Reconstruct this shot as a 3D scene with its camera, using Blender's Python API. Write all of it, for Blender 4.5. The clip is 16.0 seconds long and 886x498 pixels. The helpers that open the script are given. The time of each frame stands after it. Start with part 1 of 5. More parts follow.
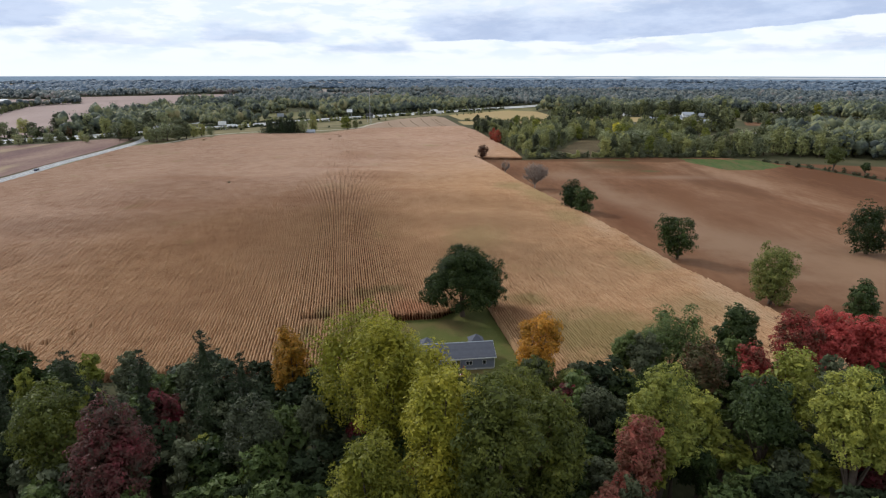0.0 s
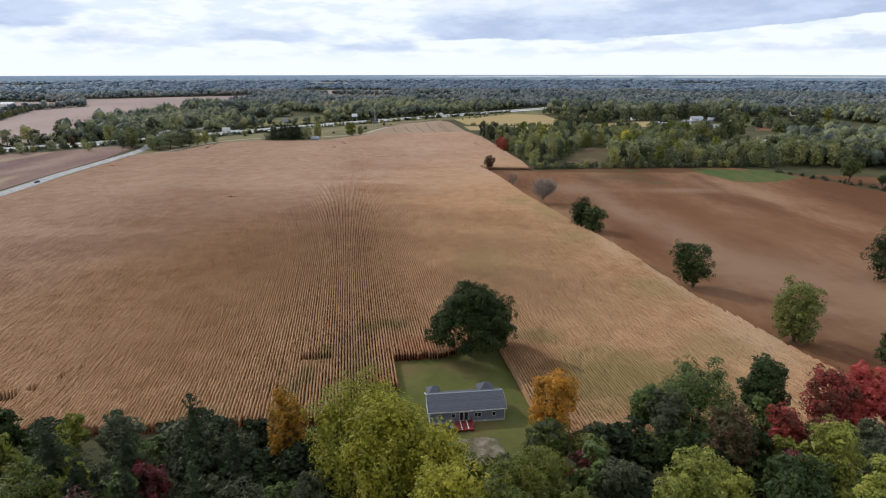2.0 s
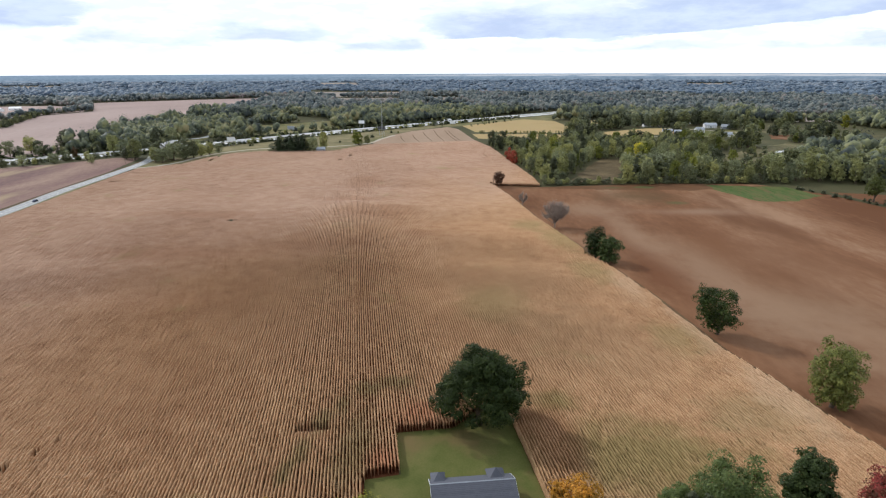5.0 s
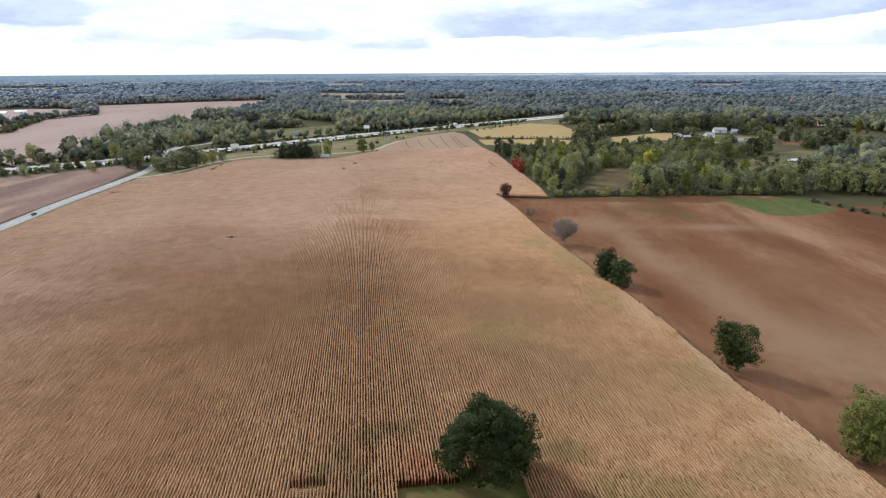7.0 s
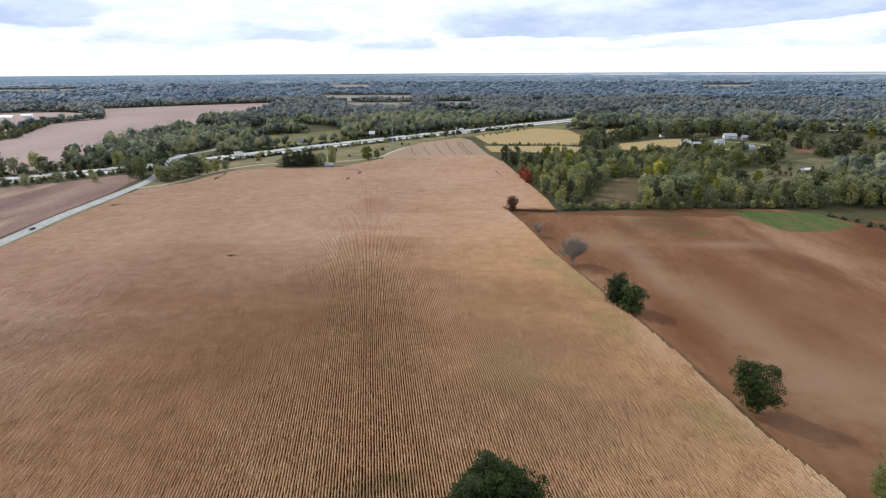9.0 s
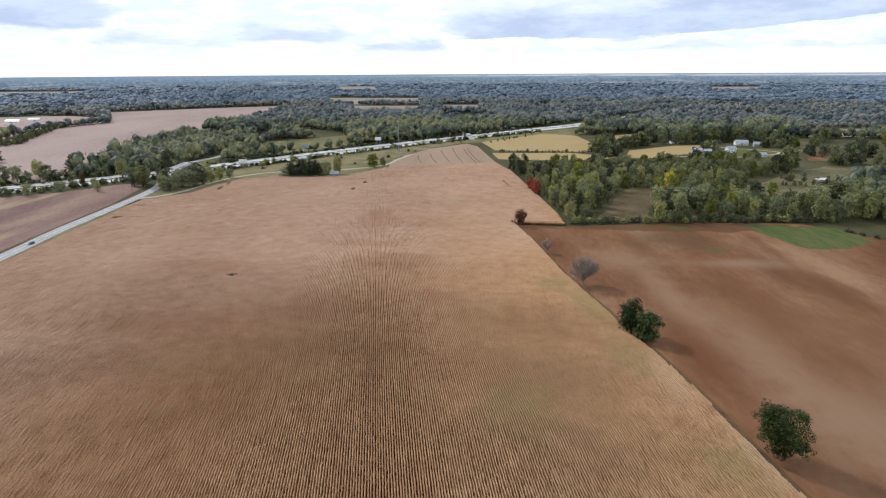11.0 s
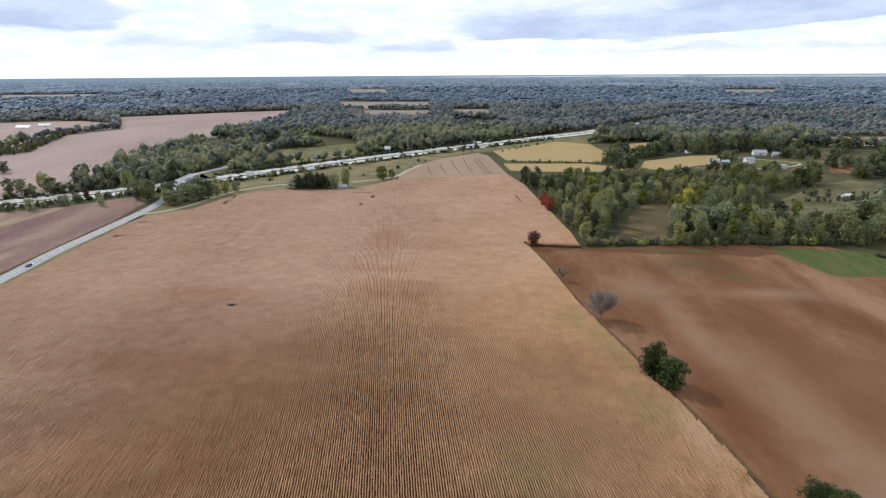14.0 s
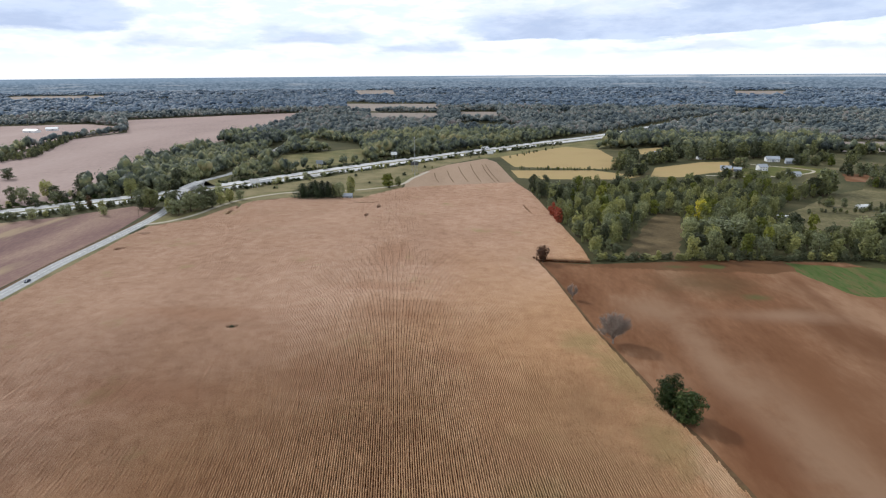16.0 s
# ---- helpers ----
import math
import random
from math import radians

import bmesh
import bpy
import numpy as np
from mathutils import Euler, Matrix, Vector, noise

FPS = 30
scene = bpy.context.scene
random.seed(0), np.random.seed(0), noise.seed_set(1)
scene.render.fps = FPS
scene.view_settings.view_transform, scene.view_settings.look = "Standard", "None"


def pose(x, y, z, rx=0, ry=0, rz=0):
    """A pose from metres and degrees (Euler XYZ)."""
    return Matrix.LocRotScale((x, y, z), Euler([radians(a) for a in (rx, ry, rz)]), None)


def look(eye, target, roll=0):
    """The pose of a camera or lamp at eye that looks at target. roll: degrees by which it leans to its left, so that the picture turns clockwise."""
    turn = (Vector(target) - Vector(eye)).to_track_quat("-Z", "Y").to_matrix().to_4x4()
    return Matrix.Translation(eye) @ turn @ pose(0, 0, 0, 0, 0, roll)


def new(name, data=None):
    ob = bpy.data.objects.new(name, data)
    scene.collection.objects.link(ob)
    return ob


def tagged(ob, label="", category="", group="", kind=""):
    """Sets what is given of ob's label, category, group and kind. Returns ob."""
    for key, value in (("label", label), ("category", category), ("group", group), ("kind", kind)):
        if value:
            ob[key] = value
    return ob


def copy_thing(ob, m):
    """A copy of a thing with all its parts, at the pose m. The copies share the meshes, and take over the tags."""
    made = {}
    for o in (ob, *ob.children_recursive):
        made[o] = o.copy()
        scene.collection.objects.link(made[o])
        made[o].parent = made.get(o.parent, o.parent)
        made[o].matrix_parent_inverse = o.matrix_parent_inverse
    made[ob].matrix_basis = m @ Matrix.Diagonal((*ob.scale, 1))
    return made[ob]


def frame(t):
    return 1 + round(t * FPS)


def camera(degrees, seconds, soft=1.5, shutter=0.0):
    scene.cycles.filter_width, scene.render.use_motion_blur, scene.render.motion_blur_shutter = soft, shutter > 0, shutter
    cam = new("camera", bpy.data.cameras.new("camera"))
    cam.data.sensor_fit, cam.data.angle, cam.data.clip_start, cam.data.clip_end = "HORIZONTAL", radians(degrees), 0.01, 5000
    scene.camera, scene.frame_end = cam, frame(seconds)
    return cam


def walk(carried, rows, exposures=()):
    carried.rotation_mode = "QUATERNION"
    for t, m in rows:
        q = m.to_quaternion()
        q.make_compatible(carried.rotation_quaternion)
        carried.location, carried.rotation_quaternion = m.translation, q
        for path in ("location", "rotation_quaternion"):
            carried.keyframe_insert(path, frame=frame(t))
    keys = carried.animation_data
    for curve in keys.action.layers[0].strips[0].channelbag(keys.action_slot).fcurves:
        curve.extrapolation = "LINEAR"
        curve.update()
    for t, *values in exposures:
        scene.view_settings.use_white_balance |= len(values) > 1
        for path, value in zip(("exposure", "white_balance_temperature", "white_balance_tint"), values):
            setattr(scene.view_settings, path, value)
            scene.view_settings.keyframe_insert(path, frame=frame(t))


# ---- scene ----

# ------------------------------------------------------------ camera
cam = camera(71.5, 16.0, soft=1.2)
PATH = [  # seconds, x, y, z, yaw, pitch, roll
    (0.0, 0.01, -0.13, 66.78, -0.000, -15.993, 0.034),
    (1.0, -0.28, 5.13, 70.43, 0.252, -16.033, -0.005),
    (2.0, -0.44, 10.48, 74.10, 0.507, -16.072, -0.044),
    (3.0, -0.41, 16.00, 77.79, 0.765, -16.110, -0.085),
    (4.0, -0.29, 21.71, 81.45, 1.029, -16.146, -0.127),
    (5.0, -0.23, 27.59, 85.02, 1.300, -16.180, -0.171),
    (6.0, -0.23, 33.57, 88.52, 1.580, -16.209, -0.216),
    (7.0, -0.21, 39.57, 92.10, 1.867, -16.228, -0.258),
    (8.0, -0.09, 45.51, 95.81, 2.162, -16.233, -0.293),
    (9.0, -0.04, 51.48, 99.46, 2.463, -16.219, -0.319),
    (10.0, -0.23, 57.57, 102.84, 2.771, -16.184, -0.332),
    (11.0, -0.55, 63.81, 106.03, 3.086, -16.136, -0.337),
    (12.0, -0.88, 70.21, 109.16, 3.407, -16.088, -0.341),
    (13.0, -1.14, 76.71, 112.32, 3.737, -16.049, -0.348),
    (14.0, -1.36, 83.14, 115.54, 4.073, -16.023, -0.361),
    (15.0, -1.58, 89.40, 118.84, 4.414, -16.007, -0.379),
    (16.0, -1.80, 95.55, 122.20, 4.757, -15.995, -0.398),
]
walk(cam, [(t, pose(x, y, z, 90 + p, 0, w) @ pose(0, 0, 0, 0, 0, r)) for t, x, y, z, w, p, r in PATH],
     exposures=[(0.0, -0.36, 6100, 10), (1.5, -0.41, 6100, 10), (2.4, -0.31, 6100, 10), (3.5, -0.14, 6100, 10), (7.0, -0.14, 6100, 10), (9.0, -0.17, 6100, 10), (12.0, -0.23, 6100, 10), (16.0, -0.25, 6100, 10)])

# ------------------------------------------------------------ world and sun
SUN_AZ, SUN_EL = radians(-52), radians(35)  # clockwise from +y; height
world = bpy.data.worlds.new("world")
scene.world = world
world.use_nodes = True


class Nodes:
    """Short notation for a node tree."""

    def __init__(self, tree):
        self.tree = tree
        tree.nodes.clear()

    def add(self, kind, **settings):
        node = self.tree.nodes.new(kind)
        for key, value in settings.items():
            if key == "data_type":
                node.data_type = value
        return node

    def put(self, socket, value):
        if isinstance(value, bpy.types.NodeSocket):
            self.tree.links.new(value, socket)
        elif value is not None:
            socket.default_value = value

    def math(self, op, a, b=None, c=None, clamp=False):
        n = self.add("ShaderNodeMath")
        n.operation, n.use_clamp = op, clamp
        for i, v in enumerate((a, b, c)):
            self.put(n.inputs[i], v)
        return n.outputs[0]

    def step(self, value, lo, hi):
        n = self.add("ShaderNodeMapRange")
        n.interpolation_type = "SMOOTHSTEP"
        self.put(n.inputs[0], value), self.put(n.inputs[1], lo), self.put(n.inputs[2], hi)
        return n.outputs[0]

    def mix(self, f, a, b, blend="MIX"):
        n = self.add("ShaderNodeMix")
        n.data_type, n.blend_type = "RGBA", blend
        self.put(n.inputs[0], f), self.put(n.inputs[6], a), self.put(n.inputs[7], b)
        return n.outputs[2]

    def noise(self, vector, scale, detail=4.0, rough=0.55):
        n = self.add("ShaderNodeTexNoise")
        self.put(n.inputs["Vector"], vector)
        n.inputs["Scale"].default_value, n.inputs["Detail"].default_value, n.inputs["Roughness"].default_value = scale, detail, rough
        return n.outputs["Fac"]

    def ramp(self, f, *stops):
        n = self.add("ShaderNodeValToRGB")
        e = n.color_ramp.elements
        while len(e) < len(stops):
            e.new(0.5)
        for i, (p, c) in enumerate(stops):
            e[i].position, e[i].color = p, (*c, 1)
        self.put(n.inputs[0], f)
        return n.outputs[0]

    def scaled(self, vector, x, y, z, turn=0.0):
        n = self.add("ShaderNodeMapping")
        self.put(n.inputs[0], vector)
        n.inputs["Rotation"].default_value = (0, 0, turn)
        n.inputs["Scale"].default_value = (x, y, z)
        return n.outputs[0]


def build_sky():
    n = Nodes(world.node_tree)
    way = n.add("ShaderNodeTexCoord").outputs["Generated"]
    sep = n.add("ShaderNodeSeparateXYZ")
    n.put(sep.inputs[0], way)
    x, y, z = sep.outputs
    az = n.math("MULTIPLY", n.math("ARCTAN2", x, y), 57.2958)
    el = n.math("MULTIPLY", n.math("ARCSINE", z), 57.2958)
    sky = n.add("ShaderNodeTexSky")
    sky.sky_type, sky.sun_disc = "NISHITA", False
    sky.sun_elevation, sky.sun_rotation = SUN_EL, SUN_AZ
    blue = n.mix(1.0, sky.outputs[0], (0.10, 0.10, 0.10, 1), "MULTIPLY")
    # flat layered cumulus: noise that is stretched along the horizon
    flat = n.scaled(way, 5.0, 5.0, 18.0)
    puffs = n.noise(flat, 1.6, 7, 0.6)
    fine = n.noise(n.scaled(way, 9, 9, 40), 1.7, 6, 0.6)
    wob = n.math("ADD", n.math("MULTIPLY", n.math("SUBTRACT", puffs, 0.5), 5.0), n.math("MULTIPLY", n.math("SUBTRACT", fine, 0.5), 2.2))

    def bank(az0, el0, wide, low, high, slope=0.0, soft=0.4):
        da = n.math("DIVIDE", n.math("SUBTRACT", az, az0), wide)
        base = n.math("SUBTRACT", n.math("SUBTRACT", el, el0), n.math("MULTIPLY", n.math("SUBTRACT", az, az0), slope))
        base = n.math("ADD", base, n.math("MULTIPLY", wob, 0.22))
        side = n.math("SUBTRACT", 1.0, n.math("ABSOLUTE", da))
        side = n.step(n.math("ADD", side, n.math("MULTIPLY", wob, 0.22)), 0.0, 0.35)
        up = n.step(n.math("ADD", base, n.math("MULTIPLY", wob, 0.5)), high, low)
        return n.math("MULTIPLY", n.math("MULTIPLY", n.step(base, 0.1 - soft / 2, 0.1 + soft / 2), up), side)

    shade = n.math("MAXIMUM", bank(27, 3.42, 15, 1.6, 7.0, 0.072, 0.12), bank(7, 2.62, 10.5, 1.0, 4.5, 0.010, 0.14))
    for thick, *args in ((1.0, -38, 3.15, 9, 2.0, 5.0), (0.75, -16, 2.35, 5, 0.8, 2.2), (0.75, -6.5, 1.65, 4.5, 0.5, 1.5), (0.5, -26.5, 2.05, 6, 0.4, 1.2), (0.45, 15, 1.5, 7, 0.25, 0.7), (0.55, 31, 1.5, 8, 0.3, 0.8), (0.6, 60, 3, 18, 3.0, 8.0), (0.6, -75, 3, 20, 3.0, 8.0)):
        shade = n.math("MAXIMUM", shade, n.math("MULTIPLY", bank(*args), thick))
    veil = n.math("MULTIPLY", n.step(fine, 0.44, 0.60), n.math("MULTIPLY", n.step(el, 0.3, 2.0), 0.6))
    white = n.mix(veil, (1.06, 1.08, 1.10, 1), (0.80, 0.91, 1.02, 1))
    grey = n.mix(n.step(puffs, 0.38, 0.62), (0.50, 0.595, 0.80, 1), (0.68, 0.77, 0.95, 1))
    haze = n.mix(n.math("MULTIPLY", shade, 0.88), white, grey)
    gap = n.math("MULTIPLY", n.step(puffs, 0.50, 0.36), n.step(el, 8, 25))
    full = n.mix(gap, haze, blue)
    # far land drawn in the backdrop, its bluish haze painted into the colours
    crowns = n.noise(n.scaled(way, 50, 50, 130), 4, 4, 0.7)
    streaks = n.noise(n.scaled(way, 6, 6, 140), 3, 5, 0.6)
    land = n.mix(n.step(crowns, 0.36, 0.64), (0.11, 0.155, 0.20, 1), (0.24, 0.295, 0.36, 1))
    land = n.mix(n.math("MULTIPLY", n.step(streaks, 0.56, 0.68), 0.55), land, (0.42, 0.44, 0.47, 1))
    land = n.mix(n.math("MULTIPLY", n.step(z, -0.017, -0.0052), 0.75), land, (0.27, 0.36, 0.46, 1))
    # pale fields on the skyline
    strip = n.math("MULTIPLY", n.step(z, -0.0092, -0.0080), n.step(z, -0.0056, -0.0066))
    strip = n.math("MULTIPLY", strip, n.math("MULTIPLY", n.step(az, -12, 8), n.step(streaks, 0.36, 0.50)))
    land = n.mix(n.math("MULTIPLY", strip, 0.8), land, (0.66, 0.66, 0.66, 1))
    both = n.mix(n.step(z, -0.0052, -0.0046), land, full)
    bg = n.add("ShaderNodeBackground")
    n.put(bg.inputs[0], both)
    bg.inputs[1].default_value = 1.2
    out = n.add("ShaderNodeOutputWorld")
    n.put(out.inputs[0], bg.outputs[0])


build_sky()
sun = new("sun", bpy.data.lights.new("sun", "SUN"))
sun.data.energy, sun.data.angle, sun.data.color = 2.75, radians(2.0), (1.0, 0.95, 0.87)
sun.matrix_world = look((math.sin(SUN_AZ) * math.cos(SUN_EL) * 300, math.cos(SUN_AZ) * math.cos(SUN_EL) * 300, math.sin(SUN_EL) * 300), (0, 0, 0))


# ------------------------------------------------------------ materials
def surface(name, tones, scale=1.0, rough=0.85, fine=8.0, bump=0.0, metal=0.0, stretch=None, turn=0.0, spread=(0.3, 0.7), wear=None, random=0.0, grain=0.38, patches=()):
    """Tones by a broad noise, broken by a fine one; wear: (tone, scale, from, to) stains on top."""
    m = bpy.data.materials.new(name)
    m.use_nodes = True
    n = Nodes(m.node_tree)
    where = plain = n.add("ShaderNodeTexCoord").outputs["Object"]
    if stretch:
        where = n.scaled(where, *stretch, turn)
    broad, small = n.noise(where, scale, 5), n.noise(where, scale * fine, 4, 0.65)
    f = n.math("ADD", n.math("MULTIPLY", broad, 1 - grain), n.math("MULTIPLY", small, grain))
    lo, hi = spread
    col = n.ramp(f, *[(lo + (hi - lo) * i / max(1, len(tones) - 1), c) for i, c in enumerate(tones)])
    if wear:
        for tone, s, a, b in wear:
            col = n.mix(n.step(n.noise(where, s, 5), a, b), col, (*tone, 1))
    for x, y, rx, ry, tone in patches:  # weedy spots with ragged edges
        sep = n.add("ShaderNodeSeparateXYZ")
        n.put(sep.inputs[0], plain)
        dx, dy = n.math("DIVIDE", n.math("SUBTRACT", sep.outputs[0], x), rx), n.math("DIVIDE", n.math("SUBTRACT", sep.outputs[1], y), ry)
        far = n.math("SQRT", n.math("ADD", n.math("MULTIPLY", dx, dx), n.math("MULTIPLY", dy, dy)))
        far = n.math("ADD", far, n.math("MULTIPLY", n.math("SUBTRACT", n.noise(plain, 0.06, 5, 0.65), 0.5), 1.6))
        sharp = tone[1] > tone[0] or rx > 100
        col = n.mix(n.math("MULTIPLY", n.step(far, 1.05 if sharp else 1.7, 0.75 if sharp else -0.1), 0.8), col, (*tone, 1))
    if random:
        info = n.add("ShaderNodeObjectInfo").outputs["Random"]
        hsv = n.add("ShaderNodeHueSaturation")
        n.put(hsv.inputs["Value"], n.math("ADD", n.math("MULTIPLY", info, random), 1 - random / 2))
        n.put(hsv.inputs["Color"], col)
        col = hsv.outputs[0]
    b = n.add("ShaderNodeBsdfPrincipled")
    n.put(b.inputs["Base Color"], col)
    b.inputs["Roughness"].default_value, b.inputs["Metallic"].default_value = rough, metal
    b.inputs["Specular IOR Level"].default_value = 0.05 if rough > 0.8 else 0.25
    if bump:
        k = n.add("ShaderNodeBump")
        k.inputs["Strength"].default_value, k.inputs["Distance"].default_value = 0.6, bump
        n.put(k.inputs["Height"], small)
        n.put(b.inputs["Normal"], k.outputs[0])
    out = n.add("ShaderNodeOutputMaterial")
    n.put(out.inputs[0], b.outputs[0])
    return m


def foliage(name, tones, vary=0.22, glow=0.25, patch=0.35, stand_size=0.0, gloss=0.2):
    """Leaves: each clump takes one of the tones; the whole tree a shade of its own."""
    m = bpy.data.materials.new(name)
    m.use_nodes = True
    n = Nodes(m.node_tree)
    own = n.add("ShaderNodeNewGeometry").outputs["Random Per Island"]
    tree = n.add("ShaderNodeObjectInfo").outputs["Random"]
    where = n.add("ShaderNodeTexCoord").outputs["Object"]
    drift = n.noise(where, patch, 3)
    f = n.math("ADD", n.math("MULTIPLY", own, 0.32), n.math("MULTIPLY", n.math("SUBTRACT", drift, 0.44), 1.3))
    f = n.math("ADD", f, n.math("MULTIPLY", n.math("SUBTRACT", tree, 0.2), 0.5), clamp=True)
    if stand_size:
        wide = n.noise(where, stand_size, 3)
        f = n.math("ADD", n.math("MULTIPLY", own, 0.16), n.math("MULTIPLY", n.math("SUBTRACT", drift, 0.44), 2.6))
        f = n.math("ADD", f, n.math("MULTIPLY", n.math("SUBTRACT", wide, 0.42), 2.2), clamp=True)
    col = n.ramp(f, *[(i / max(1, len(tones) - 1), c) for i, c in enumerate(tones)])
    hsv = n.add("ShaderNodeHueSaturation")
    n.put(hsv.inputs["Value"], n.math("ADD", n.math("ADD", n.math("MULTIPLY", own, vary), n.math("MULTIPLY", tree, 0.36)), 0.82 - vary / 2))
    n.put(hsv.inputs["Color"], col)
    d = n.add("ShaderNodeBsdfPrincipled")
    n.put(d.inputs["Base Color"], hsv.outputs[0])
    d.inputs["Roughness"].default_value, d.inputs["Specular IOR Level"].default_value = 0.55, gloss
    t = n.add("ShaderNodeBsdfTranslucent")
    n.put(t.inputs[0], hsv.outputs[0])
    k = n.add("ShaderNodeMixShader")
    k.inputs[0].default_value = glow
    n.put(k.inputs[1], d.outputs[0]), n.put(k.inputs[2], t.outputs[0])
    out = n.add("ShaderNodeOutputMaterial")
    n.put(out.inputs[0], k.outputs[0])
    return m


M_GROUND = surface("ground_cover", [(0.032, 0.035, 0.018), (0.06, 0.058, 0.028), (0.10, 0.085, 0.045)], 0.02, fine=40)
M_SOIL = surface("corn_soil", [(0.070, 0.025, 0.012), (0.115, 0.044, 0.021)], 0.05, fine=60)
M_STUBBLE = surface("stubble", [(0.115, 0.050, 0.023), (0.178, 0.088, 0.045), (0.255, 0.150, 0.089)], 0.011, spread=(0.38, 0.62), fine=22, grain=0.2, stretch=(1.35, 0.45, 1), turn=0.5,
                    patches=((150, 205, 45, 40, (0.25, 0.155, 0.095)), (120, 240, 22, 30, (0.23, 0.145, 0.09)), (95, 345, 9, 60, (0.235, 0.145, 0.09)), (84, 410, 18, 22, (0.225, 0.138, 0.085)), (112, 290, 14, 55, (0.23, 0.142, 0.088)), (150, 405, 30, 9, (0.235, 0.145, 0.092)), (88, 285, 9, 34, (0.125, 0.052, 0.024)), (132, 330, 16, 60, (0.14, 0.064, 0.03)), (160, 300, 20, 40, (0.15, 0.072, 0.036)),
                             (150, 490, 110, 13, (0.10, 0.05, 0.024)), (126, 455, 28, 22, (0.098, 0.06, 0.028)), (140, 489, 9, 5, (0.075, 0.085, 0.03)), (118, 487, 8, 3, (0.08, 0.08, 0.03)), (146, 433, 7, 5, (0.085, 0.085, 0.032))),
                    wear=[((0.125, 0.058, 0.028), 0.012, 0.50, 0.68), ((0.245, 0.152, 0.096), 0.008, 0.56, 0.76)])
M_DISTANT = surface("distant_stubble", [(0.21, 0.175, 0.15), (0.28, 0.235, 0.20)], 0.004, fine=20)
# tones pushed towards blue: the haze over far fields is in the colour
M_FARM = surface("harvested_field", [(0.225, 0.165, 0.148), (0.31, 0.23, 0.204), (0.37, 0.285, 0.25)], 0.006, fine=30, stretch=(1, 0.4, 1), turn=0.3)
M_PLUM = surface("bare_field", [(0.125, 0.075, 0.07), (0.19, 0.118, 0.10), (0.28, 0.195, 0.145)], 0.012, fine=30, spread=(0.36, 0.64), stretch=(2, 0.4, 1), turn=0.1, wear=[((0.27, 0.20, 0.13), 0.016, 0.54, 0.66)])
M_GOLD = surface("golden_field", [(0.27, 0.20, 0.09), (0.345, 0.25, 0.12), (0.29, 0.24, 0.10)], 0.01, fine=30)
M_MEADOW = surface("meadow", [(0.085, 0.085, 0.038), (0.145, 0.133, 0.058), (0.21, 0.175, 0.09)], 0.03, fine=14, spread=(0.36, 0.64))
M_TAN = surface("tan_field_soil", [(0.22, 0.15, 0.10), (0.29, 0.205, 0.142), (0.34, 0.245, 0.175)], 0.012, fine=24, stretch=(2, 0.3, 1), turn=0.12)
M_DRY = surface("dry_grass", [(0.10, 0.09, 0.045), (0.17, 0.147, 0.075), (0.24, 0.195, 0.11)], 0.04, fine=12, spread=(0.36, 0.64))
M_YARD = surface("worn_yard", [(0.075, 0.07, 0.035), (0.15, 0.125, 0.085), (0.26, 0.225, 0.17)], 0.35, fine=8, spread=(0.36, 0.64))
M_BROWNMEADOW = surface("rough_meadow", [(0.065, 0.048, 0.025), (0.105, 0.078, 0.042), (0.15, 0.112, 0.06)], 0.05, fine=9, spread=(0.36, 0.64))
M_FALLOW = surface("fallow_land", [(0.042, 0.044, 0.022), (0.072, 0.07, 0.034), (0.125, 0.10, 0.052)], 0.02, spread=(0.36, 0.64), fine=20)
M_MARGIN = surface("weedy_margin", [(0.07, 0.04, 0.022), (0.11, 0.068, 0.036), (0.125, 0.09, 0.042)], 0.2, fine=6)
M_PASTURE = surface("rough_pasture", [(0.058, 0.054, 0.028), (0.112, 0.10, 0.05), (0.20, 0.168, 0.095)], 0.03, spread=(0.36, 0.64), fine=9)
M_GREEN = surface("winter_wheat", [(0.055, 0.075, 0.022), (0.075, 0.10, 0.032), (0.15, 0.105, 0.05)], 0.03, fine=14, stretch=(3, 0.5, 1), turn=1.2, wear=[((0.12, 0.088, 0.042), 0.10, 0.54, 0.68), ((0.05, 0.085, 0.02), 0.16, 0.54, 0.62)])
M_LAWN = surface("lawn_grass", [(0.06, 0.074, 0.018), (0.095, 0.102, 0.03), (0.145, 0.125, 0.048)], 0.09, fine=30, wear=[((0.14, 0.105, 0.045), 0.06, 0.50, 0.68)])
M_GRAVEL = surface("gravel", [(0.32, 0.28, 0.22), (0.44, 0.40, 0.33)], 0.4, fine=12)
M_ASPHALT = surface("old_asphalt", [(0.27, 0.27, 0.268), (0.37, 0.368, 0.362)], 0.15, fine=20, wear=[((0.42, 0.41, 0.40), 0.05, 0.5, 0.7)])
M_CONCRETE = surface("pale_concrete", [(0.45, 0.445, 0.44), (0.56, 0.555, 0.55)], 0.1, fine=20, wear=[((0.30, 0.295, 0.29), 0.03, 0.5, 0.66)])
M_PAINT = surface("road_paint", [(0.7, 0.7, 0.66), (0.8, 0.8, 0.76)], 1.0)
M_BARK = surface("bark", [(0.07, 0.05, 0.038), (0.14, 0.11, 0.085)], 1.5, fine=8)
M_PALEBARK = surface("pale_bark", [(0.30, 0.27, 0.23), (0.42, 0.40, 0.36)], 1.5, fine=8)
M_TWIG = surface("bare_twigs", [(0.23, 0.18, 0.15), (0.34, 0.28, 0.235)], 1.0)
M_SIDING = surface("grey_siding", [(0.17, 0.19, 0.24), (0.21, 0.23, 0.28)], 0.8, rough=0.6, fine=20)
